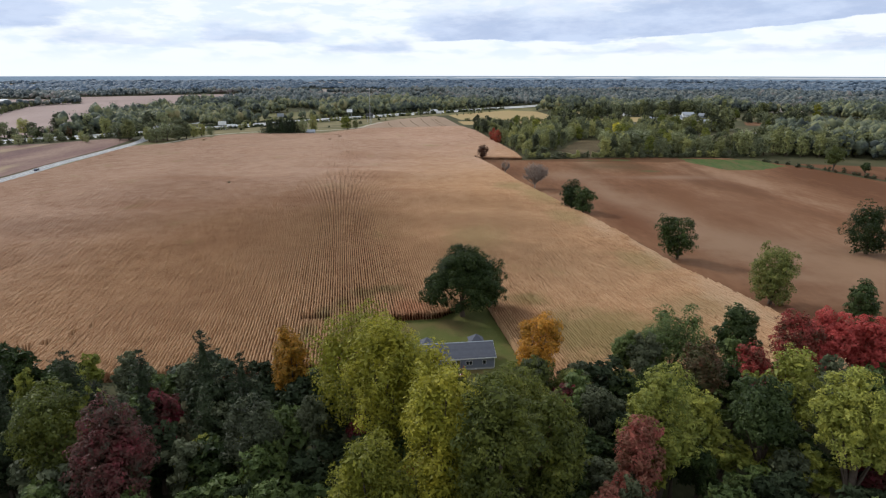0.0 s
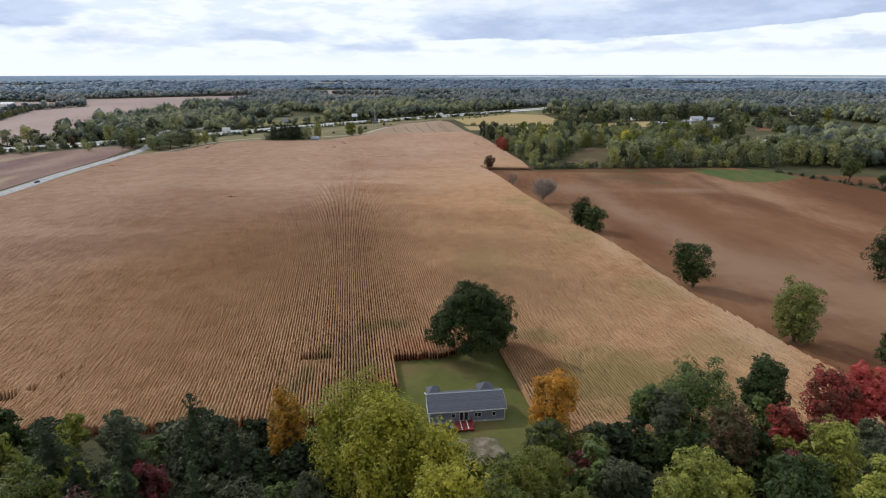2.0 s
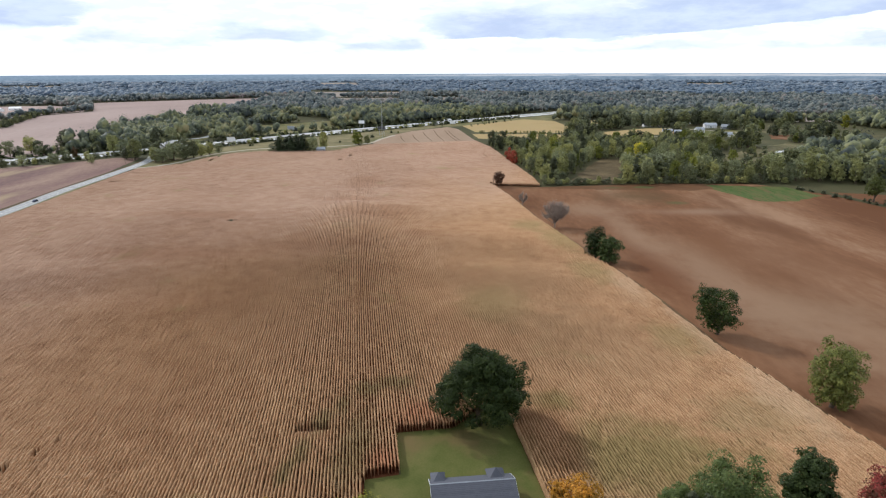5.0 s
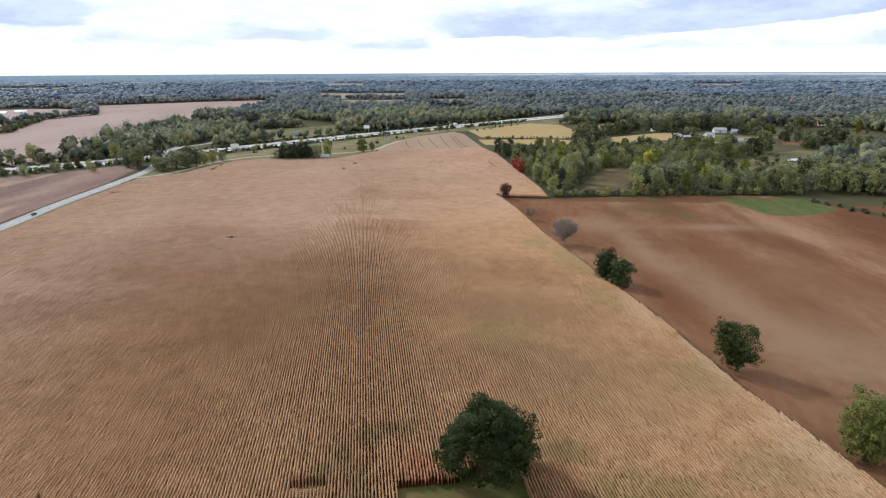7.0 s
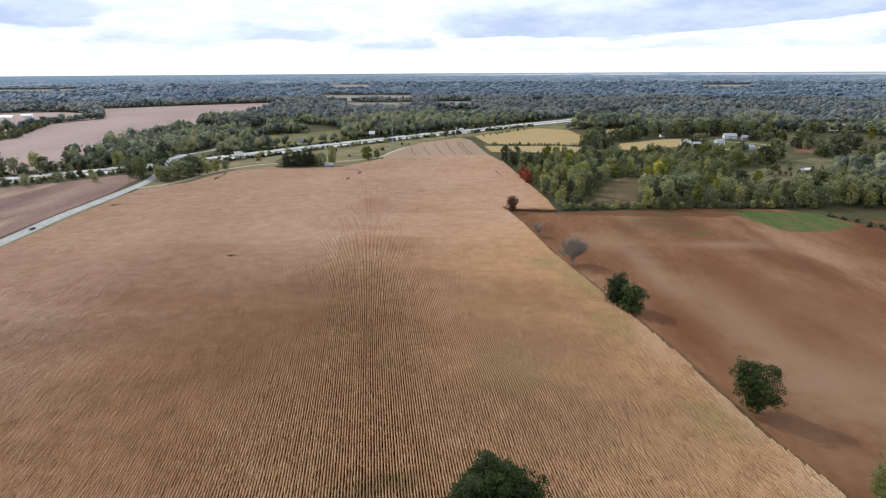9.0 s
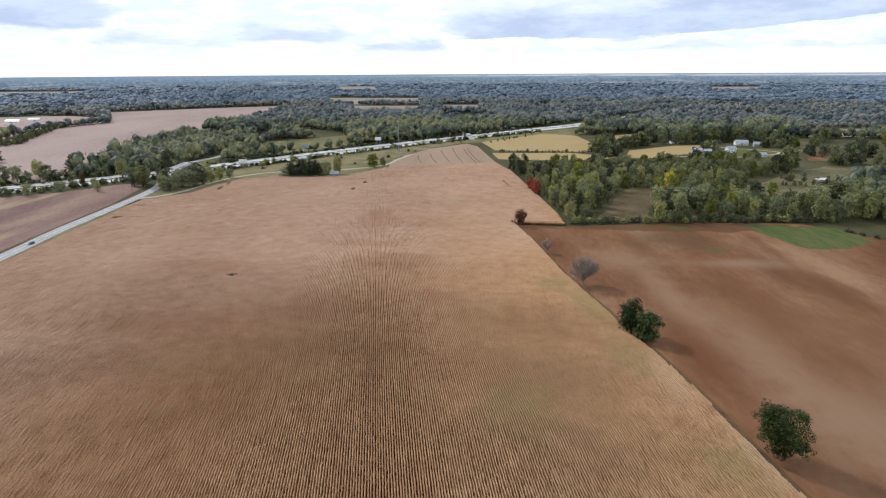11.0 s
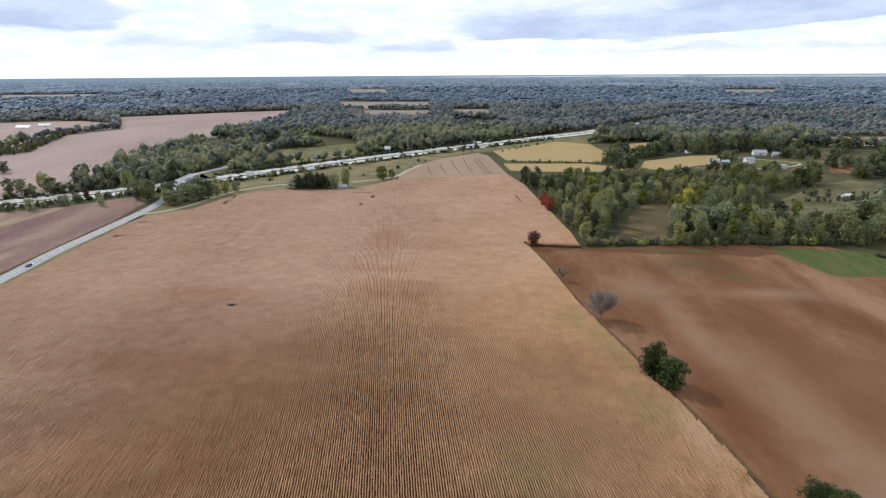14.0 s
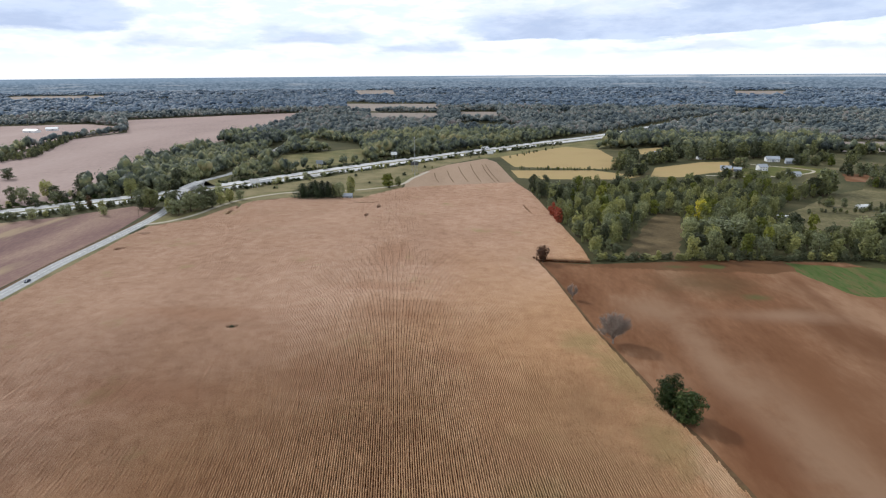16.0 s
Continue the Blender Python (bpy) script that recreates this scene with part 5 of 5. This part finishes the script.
# hedge between the far fields
for x, y in smooth_line([(-724, 930), (-722, 1001), (-760, 1080), (-794, 1158), (-845, 1290), (-848, 1376), (-853, 1481)], 3.2):
    x, y = x + rng.uniform(-11, 10), y + rng.uniform(-8, 8)
    spots.append((rng.choice([0, 1, 2, 3]), x, y, rng.uniform(0, 6), rng.uniform(0.55, 0.9), rng.uniform(0.45, 0.8)))
stand("hedgerow_trees", spots, HEDGE_SHAPE, HEDGE_LEAF, "hedgerow trees between the far fields and farms")
tree("tree", GROVE_SHAPE[5], M_BARK, GOLDEN, "bright golden-yellow tree in the mixed wood", at=(171, 611), scale=1.45)


def canopy(name, r0, r1, step, tall, wide, blob, lobes, extra, material, label, seed):
    """Far woods: many rough crowns, joined."""
    g = np.random.default_rng(seed)
    xs, ys = np.meshgrid(np.arange(-r1, r1, step), np.arange(300, r1, step * 0.9))
    x, y = xs.ravel() + g.uniform(-0.45, 0.45, xs.size) * step, ys.ravel() + g.uniform(-0.45, 0.45, xs.size) * step
    r, a = np.hypot(x, y), np.abs(np.arctan2(x, y))
    ok = (r > r0) & (r <= r1) & (a < np.where(x < 0, 0.74, 0.66))
    x, y = x[ok], y[ok]
    ok = np.ones(len(x), bool)
    for p in [[(20, 835), (24, 740), (66, 490), (290, 500), (300, 620), (360, 720), (370, 780), (300, 850), (240, 850)], CORN, STUBBLE, FAR_LEFT, FAR_LEFT_2, LEFT_NEAR, TAN, YELLOW_1, YELLOW_2, YELLOW_3, GREEN_FIELD, WOOD_RIGHT, CLEARING_R, MEADOW_R, YARD, OPEN_R, GOLD_4, OLIVE_R, BROWN_R, STRIP, HIGHWAY_SIDE, STUBBLE_R, *FAR_FIELDS]:
        ok &= ~inside(p, x, y)
    ok &= ~near_line(HIGHWAY, x, y, 33) & ~near_line(ROAD, x, y, 14) & ~near_line(DRIVE, x, y, 14)
    hx = np.interp(x, HIGHWAY[:, 0], HIGHWAY[:, 1])
    ok &= (y > hx) | (x > 22)
    ok &= ~((x < -300) & (y < hx))
    gap = np.sin(x / 97 + 1.3 * np.sin(y / 210)) + np.sin(y / 83 + 0.9 * np.sin(x / 260) + 1.0) + 0.6 * np.sin(x / 41 + y / 57)
    ok &= (gap < 1.6) | (y < 1000)
    x, y = x[ok], y[ok]
    m = len(x)
    s = np.clip(np.exp(g.normal(0, 0.32, m)), 0.5, 1.75) * (1.0 + 0.18 * np.sin(x / 53 + 1.1 * np.sin(y / 90)) * np.sin(y / 71 + 0.8 * np.sin(x / 120)))
    h, w = tall * s * g.uniform(0.8, 1.2, m), wide * s
    pieces, base = [], np.stack([x, y, h * 0.48], 1)
    for i in range(lobes):
        bv, bf = blob if i == 0 else ICO0
        off = np.zeros((m, 3)) if i == 0 else unit(g.normal(size=(m, 3))) * np.stack([w, w, h * 0.30], 1) * g.uniform(0.45, 0.75, (m, 1))
        size = np.stack([w, w, h * 0.42], 1) * (g.uniform(0.60, 0.80, (m, 1)) if i == 0 else g.uniform(0.40, 0.62, (m, 1)))
        v = bv[None] * g.uniform(0.72, 1.16, (m, len(bv), 1)) * size[:, None] + (base + off)[:, None]
        pieces.append((v.reshape(-1, 3), (bf[None] + (np.arange(m) * len(bv))[:, None, None]).reshape(-1, 3)))
    if extra:
        out = unit(g.normal(size=(m, extra, 3)))
        out[..., 2] = np.abs(out[..., 2]) * 1.1 - 0.1
        at = out * g.uniform(0.72, 1.02, (m, extra, 1)) * np.stack([w, w, h * 0.46], 1)[:, None] + base[:, None]
        pieces.append(leaves(g, at.reshape(-1, 3), out.reshape(-1, 3) + [0, 0, 0.3], wide * 0.18, 0.5))
    tagged(new(name, mesh_of(name, *joined(pieces), material, bool(extra > 9))), label, "woods", kind="stuff")


canopy("woods", 600, 1350, 9.0, 15.5, 5.4, ICO1, 4, 46, WOODS, "mixed autumn woods beyond the highway and farm", 41)
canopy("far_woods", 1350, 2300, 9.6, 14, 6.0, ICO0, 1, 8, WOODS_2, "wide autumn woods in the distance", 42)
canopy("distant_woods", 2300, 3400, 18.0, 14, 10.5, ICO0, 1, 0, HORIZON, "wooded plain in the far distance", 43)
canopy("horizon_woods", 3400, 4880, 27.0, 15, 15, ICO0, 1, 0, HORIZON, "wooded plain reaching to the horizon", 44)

# ------------------------------------------------------------ house
def window(parent, x, z, w, h, y=-0.06, panes=2):
    f = part("window", box(x - w / 2, y, z, x + w / 2, y + 0.10, z + h, M_WHITE, 0.02), parent)
    gap = 0.08
    each = (w - gap * (panes + 1)) / panes
    for i in range(panes):
        a = x - w / 2 + gap + i * (each + gap)
        part("pane", box(a, y - 0.012, z + gap, a + each, y + 0.02, z + h - gap, M_GLASS), f)
    return f


def house():
    L, D, WALL = 16.6, 8.4, 3.05
    h = tagged(new("house"), "long grey-sided single-storey house with a grey shingle roof", "house")
    h.matrix_basis = pose(-4.4, 128.8, 0.09, 0, 0, 7.5)
    part("foundation", box(-0.03, -0.03, 0, L + 0.03, D + 0.03, 0.45, M_FOUNDATION), h, "pale block foundation")
    part("wall", prism([(0, 0.45), (0, WALL), (D / 2, WALL + 1.9), (D, WALL), (D, 0.45)], L, M_SIDING), h)
    for i in range(12):
        part("siding_board", box(0.0, -0.035, 0.5 + i * 0.2, L, 0.0, 0.685 + i * 0.2, M_SIDING), h)
    for s, name in ((0, "roof_front"), (1, "roof_back")):
        a, b = ((-0.35, WALL - 0.16), (D / 2, WALL + 1.9)) if s == 0 else ((D / 2, WALL + 1.9), (D + 0.35, WALL - 0.16))
        roof = part("roof", prism([(a[0], a[1] + 0.04), (b[0], b[1] + 0.04), (b[0], b[1] + 0.22), (a[0], a[1] + 0.22)], L + 0.8, M_SHINGLE), h, m=pose(-0.4, 0, 0))
        if s == 0:
            n = 13
            for i in range(n):
                y0, y1 = a[0] + (b[0] - a[0]) * i / n, a[0] + (b[0] - a[0]) * (i + 1.1) / n
                z0, z1 = a[1] + (b[1] - a[1]) * i / n + 0.25, a[1] + (b[1] - a[1]) * (i + 1.1) / n + 0.215
                part("shingle_course", prism([(y0, z0 - 0.03), (y1, z1), (y1, z1 + 0.02), (y0, z0 + 0.02)], L + 0.8, M_SHINGLE), roof)
    part("ridge_cap", prism([(D / 2 - 0.22, WALL + 2.04), (D / 2, WALL + 2.2), (D / 2 + 0.22, WALL + 2.04)], L + 0.84, M_GREY), h, "pale ridge line", m=pose(-0.42, 0, 0))
    part("fascia", box(-0.42, -0.41, WALL - 0.20, L + 0.42, -0.33, WALL + 0.04, M_WHITE, 0.01), h, "white fascia board")
    for x in (-0.42, L + 0.36):
        part("barge_board", prism([(-0.35, WALL - 0.18), (D / 2, WALL + 1.86), (D + 0.35, WALL - 0.18), (D + 0.35, WALL + 0.08), (D / 2, WALL + 2.14), (-0.35, WALL + 0.08)], 0.07, M_WHITE), h, "white barge board", m=pose(x, 0, 0))
    # two low towers behind the ridge whose hipped roofs show over it
    for x, w, top in ((0.3, 2.5, WALL + 2.35), (12.0, 3.2, WALL + 2.6)):
        part("tower_wall", box(x, D - 2.6, 0, x + w, D + 0.9, WALL + 0.9, M_SIDING), h)
        bm = bmesh.new()
        base = [bm.verts.new(p) for p in ((x - 0.3, D - 2.9, WALL + 0.9), (x + w + 0.3, D - 2.9, WALL + 0.9), (x + w + 0.3, D + 1.2, WALL + 0.9), (x - 0.3, D + 1.2, WALL + 0.9))]
        peak = bm.verts.new((x + w / 2, D - 0.85, top))
        bm.faces.new(base[::-1])
        for i in range(4):
            bm.faces.new((base[i], base[(i + 1) % 4], peak))
        part("tower_roof", solid(bm, M_SHINGLE), h, "hipped grey shingle roof")
    for x, w, z, hh, k in ((5.2, 0.9, 1.45, 0.9, 1), (10.6, 1.5, 1.25, 1.05, 2), (14.2, 0.85, 1.25, 1.05, 1)):
        window(h, x, z, w, hh, panes=k)
    door = part("sliding_door", box(6.5, -0.08, 0.55, 8.5, 0.04, 2.65, M_WHITE, 0.02), h, "white framed sliding glass door")
    for a in (6.6, 7.58):
        part("pane", box(a, -0.10, 0.68, a + 0.84, -0.06, 2.55, M_GLASS), door)
    part("vent", box(11.9, -0.06, 0.08, 12.5, 0.0, 0.34, M_WHITE, 0.01), h)
    for x in (-0.05, L - 0.07):
        part("corner_board", box(x, -0.06, 0.45, x + 0.12, 0.06, WALL - 0.1, M_WHITE), h, "white corner board")
    # deck
    d = tagged(new("deck"), "red-stained timber deck with pale rails before the house", "deck")
    d.matrix_basis = h.matrix_basis.copy()
    for i in range(16):
        part("board", box(5.0 + i * 0.262, -3.6, 0.50, 5.25 + i * 0.262, -0.15, 0.55, M_DECK), d)
    part("rim", box(4.95, -3.68, 0.28, 9.25, -3.6, 0.54, M_DECK), d)
    for x in (5.0, 7.1, 9.1):
        for y in (-3.55, -0.35):
            part("post", box(x, y, 0, x + 0.1, y + 0.1, 1.45, M_DECK), d)
    for z in (0.85, 1.15, 1.42):
        part("rail", box(4.96, -3.6, z, 5.06, -0.2, z + 0.08, M_DECK), d)
        part("rail", box(9.14, -3.6, z, 9.24, -0.2, z + 0.08, M_DECK), d)
        part("rail", box(4.96, -3.62, z, 7.0, -3.54, z + 0.08, M_DECK), d)
    for x in (6.55, 7.95):
        part("runner", box(x, -3.5, 0.556, x + 0.2, -0.2, 0.585, M_WHITE), d, "pale board across the deck")
    # little gabled play house on the deck's end
    k = tagged(new("play_house"), "small grey gabled play house beside the deck", "play house")
    k.matrix_basis = h.matrix_basis @ pose(3.75, -2.1, 0)
    part("wall", prism([(0, 0), (0, 1.3), (0.75, 1.9), (1.5, 1.3), (1.5, 0)], 1.4, M_SIDING, "y"), k)
    for s in (0, 1):
        o = [(-0.2, 1.16), (0.75, 1.92), (0.75, 2.02), (-0.2, 1.26)] if s == 0 else [(0.75, 1.92), (1.7, 1.16), (1.7, 1.26), (0.75, 2.02)]
        part("roof", prism(o, 1.7, M_SHINGLE, "y"), k, m=pose(0, -0.15, 0))
    part("opening", box(0.5, -0.03, 0.3, 1.0, 0.02, 1.0, M_WHITE, 0.01), k)


house()


# ------------------------------------------------------------ far buildings, signs, mast, vehicles
def farm_house(x, y, w, d, wall, rise, turn, siding, roof, label, name="farmhouse"):
    b = tagged(new(name), label, "house" if name != "barn" else "barn")
    b.matrix_basis = pose(x, y, 0, 0, 0, turn)
    part("wall", prism([(0, 0), (0, wall), (d / 2, wall + rise), (d, wall), (d, 0)], w, siding), b)
    for o in ([(-0.5, wall - 0.4), (d / 2, wall + rise), (d / 2, wall + rise + 0.25), (-0.5, wall - 0.15)], [(d / 2, wall + rise), (d + 0.5, wall - 0.4), (d + 0.5, wall - 0.15), (d / 2, wall + rise + 0.25)]):
        part("roof", prism(o, w + 1, roof), b, m=pose(-0.5, 0, 0.02))
    m = max(2, int(w // 3))
    for i in range(m):
        cx = w * (i + 0.5) / m
        if name == "barn" and i == m // 2:
            part("door", box(cx - 1.6, -0.08, 0, cx + 1.6, 0.02, 3.2, M_GREY), b)
        elif wall > 4.5:
            window(b, cx, 3.6, 1.0, 1.4, panes=1)
            window(b, cx, 1.0, 1.0, 1.4, panes=1)
        else:
            window(b, cx, 1.0, 1.0, 1.2, panes=1)
    return b


farm_house(240, 1052, 11, 8, 3.4, 2.2, -8, M_WHITE, M_GREY, "white cottage among trees beyond the wood")
farm_house(290, 1004, 11, 7, 3.2, 2.0, 10, M_WHITE, M_DARKROOF, "white bungalow at the end of a field")
farm_house(286, 903, 13, 9, 3.2, 2.6, -20, M_WHITE, M_GREY, "low pale house with a grey roof")
farm_house(300, 896, 9, 9, 3.0, 2.0, -20, M_SIDING, M_GREY, "grey garage beside the low house")
farm_house(333, 900, 11, 9, 5.2, 2.8, 8, M_WHITE, M_GREY, "two-storey white farmhouse on a green lawn")
farm_house(376, 984, 17, 12, 4.0, 3.2, -6, M_WHITE, M_GREY, "white barn with a pale metal roof", "barn")
farm_house(394, 966, 12, 10, 3.6, 3.0, -12, M_GREY, M_GREY, "grey implement shed with an open front", "barn")
farm_house(350, 857, 15, 8, 3.0, 2.2, 6, M_WHITE, M_GREY, "long white outbuilding with a pale roof")
farm_house(370, 1063, 13, 9, 3.4, 2.0, 0, M_WHITE, M_GREY, "white bungalow beyond the farm")
farm_house(-153, 697, 9, 7, 3.4, 1.8, 4, M_GREY, M_GREY, "small grey shed between trees at the corn's end", "shed")
farm_house(-1048, 1404, 36, 14, 4.5, 3.0, -10, M_WHITE, M_WHITE, "long white farm building beyond the far field", "barn")
farm_house(-1025, 1446, 24, 12, 4.5, 3.0, 20, M_WHITE, M_WHITE, "white barn beyond the far field", "barn")
farm_house(-1010, 1638, 20, 12, 5.0, 3.0, 0, M_WHITE, M_GREY, "white farmhouse beyond the far field")
farm_house(331, 673, 12, 5, 2.6, 1.2, 12, M_WHITE, M_WHITE, "white trailer home in the pasture", "trailer")
farm_house(240, 628, 8, 5, 2.4, 1.0, -15, M_GREY, M_WHITE, "small pale shed at the pasture's edge", "shed")


def billboard(x, y, w, h, up, turn, face):
    b = tagged(new("billboard"), "roadside billboard on steel posts, turned to the highway", "billboard")
    b.matrix_basis = pose(x, y, 0, 0, 0, turn)
    part("panel", box(-w / 2, -0.2, up, w / 2, 0.2, up + h, face, 0.05), b)
    part("frame", box(-w / 2 - 0.15, -0.1, up - 0.3, w / 2 + 0.15, 0.1, up, M_STEEL), b)
    for px in (-w * 0.3, w * 0.3):
        bm = bmesh.new()
        bmesh.ops.create_cone(bm, cap_ends=True, segments=8, radius1=0.3, radius2=0.25, depth=up, matrix=Matrix.Translation((px, 0, up / 2)))
        part("post", solid(bm, M_STEEL), b)


for args in ((-266, 754, 9.5, 4.5, 6.0, 12, M_WHITE), (-234, 903, 10, 4.5, 6.0, -6, M_GREY), (-103, 880, 10, 4, 8, 4, M_DARKROOF), (-147, 989, 9, 4.5, 7, 0, M_WHITE), (-7, 1045, 9, 4, 2.0, -8, M_WHITE)):
    billboard(*args)


def mast(x, y, h):
    t = tagged(new("lattice_mast"), "tall thin steel lattice radio mast", "mast")
    t.location = (x, y, 0)
    legs = [(math.cos(a) * 0.9, math.sin(a) * 0.9) for a in (0.5, 2.6, 4.7)]
    for lx, ly in legs:
        part("leg", mesh_of("leg", *tube([(lx, ly, 0), (lx * 0.4, ly * 0.4, h)], [0.11, 0.08], 5), M_STEEL), t)
    k = int(h / 2.2)
    for i in range(k):
        f0, f1 = 1 - 0.6 * i / k, 1 - 0.6 * (i + 1) / k
        (ax, ay), (bx, by) = legs[i % 3], legs[(i + 1) % 3]
        part("brace", mesh_of("brace", *tube([(ax * f0, ay * f0, h * i / k), (bx * f1, by * f1, h * (i + 1) / k)], [0.05, 0.05], 4), M_STEEL), t)
    part("antenna", box(-0.7, -0.7, h - 3, 0.7, 0.7, h - 1.2, M_STEEL, 0.1), t)


mast(-98, 843, 48)


def utility_pole(x, y, h, turn):
    t = tagged(new("utility_pole"), "weathered wooden utility pole beside the country road", "pole")
    t.matrix_basis = pose(x, y, 0, 0, 0, turn)
    part("post", mesh_of("post", *tube([(0, 0, 0), (0, 0, h * 0.5), (0, 0, h)], [0.17, 0.15, 0.11], 8), M_BARK, True), t)
    part("crossarm", box(-1.2, -0.06, h - 0.9, 1.2, 0.06, h - 0.76, M_BARK, 0.01), t)
    for px in (-1.05, -0.4, 0.4, 1.05):
        part("insulator", mesh_of("insulator", *tube([(px, 0, h - 0.76), (px, 0, h - 0.66), (px, 0, h - 0.52)], [0.03, 0.07, 0.05], 6), M_GREY), t)


utility_pole(-316, 607, 12, 80)


def car(x, y, z, turn, paint, label):
    c = tagged(new("car"), label, "car")
    c.matrix_basis = pose(x, y, z, 0, 0, turn)
    part("body", prism([(-2.2, 0.35), (-2.2, 0.85), (-1.3, 0.95), (-0.7, 1.45), (1.0, 1.45), (1.7, 0.98), (2.2, 0.9), (2.2, 0.35)], 1.75, paint), c, m=pose(-0.87, 0, 0))
    part("glass", prism([(-1.15, 0.97), (-0.66, 1.40), (0.96, 1.40), (1.55, 1.0)], 1.78, M_GLASS), c, m=pose(-0.89, 0, 0))
    for px in (-0.8, 0.8):
        for py in (-1.4, 1.4):
            bm = bmesh.new()
            bmesh.ops.create_cone(bm, cap_ends=True, segments=12, radius1=0.33, radius2=0.33, depth=0.22, matrix=pose(px, py, 0.33, 0, 90, 0))
            part("wheel", solid(bm, M_TYRE), c)


def truck(x, y, z, turn):
    c = tagged(new("truck"), "white articulated lorry on the highway", "truck")
    c.matrix_basis = pose(x, y, z, 0, 0, turn)
    part("trailer", box(-1.25, -9, 1.1, 1.25, 4.5, 4.0, M_WHITE, 0.05), c)
    part("cab", prism([(5.0, 0.6), (5.0, 3.6), (6.4, 3.5), (6.9, 2.2), (8.0, 2.0), (8.0, 0.6)], 2.4, M_WHITE), c, m=pose(-1.2, 0, 0))
    part("chassis", box(-0.6, -8.8, 0.7, 0.6, 5.2, 1.1, M_DARKROOF), c)
    for px in (-1.05, 1.05):
        for py in (-8, -6.8, 3.2, 4.4, 7.0):
            bm = bmesh.new()
            bmesh.ops.create_cone(bm, cap_ends=True, segments=12, radius1=0.5, radius2=0.5, depth=0.3, matrix=pose(px, py, 0.5, 0, 90, 0))
            part("wheel", solid(bm, M_TYRE), c)


def on_highway(k, offset):
    (x, y), (x1, y1) = HIGHWAY[k], HIGHWAY[k + 1]
    d = math.hypot(x1 - x, y1 - y)
    return x + (y1 - y) / d * offset, y - (x1 - x) / d * offset, 0.12, -math.degrees(math.atan2(x1 - x, y1 - y))


for k, o in ((33, 13), (52, -14), (70, 13)):
    truck(*on_highway(k, o))
car(-286.5, 432, 0.18, 5, M_BLUEPAINT, "dark car on the country road")
for k, o, p, label in ((24, 17, M_WHITE, "white car on the highway"), (38, -17, M_BLUEPAINT, "dark car on the highway"), (45, 17, M_WHITE, "white car on the highway"), (60, -12, M_BLUEPAINT, "dark car on the highway")):
    car(*on_highway(k, o), p, label)
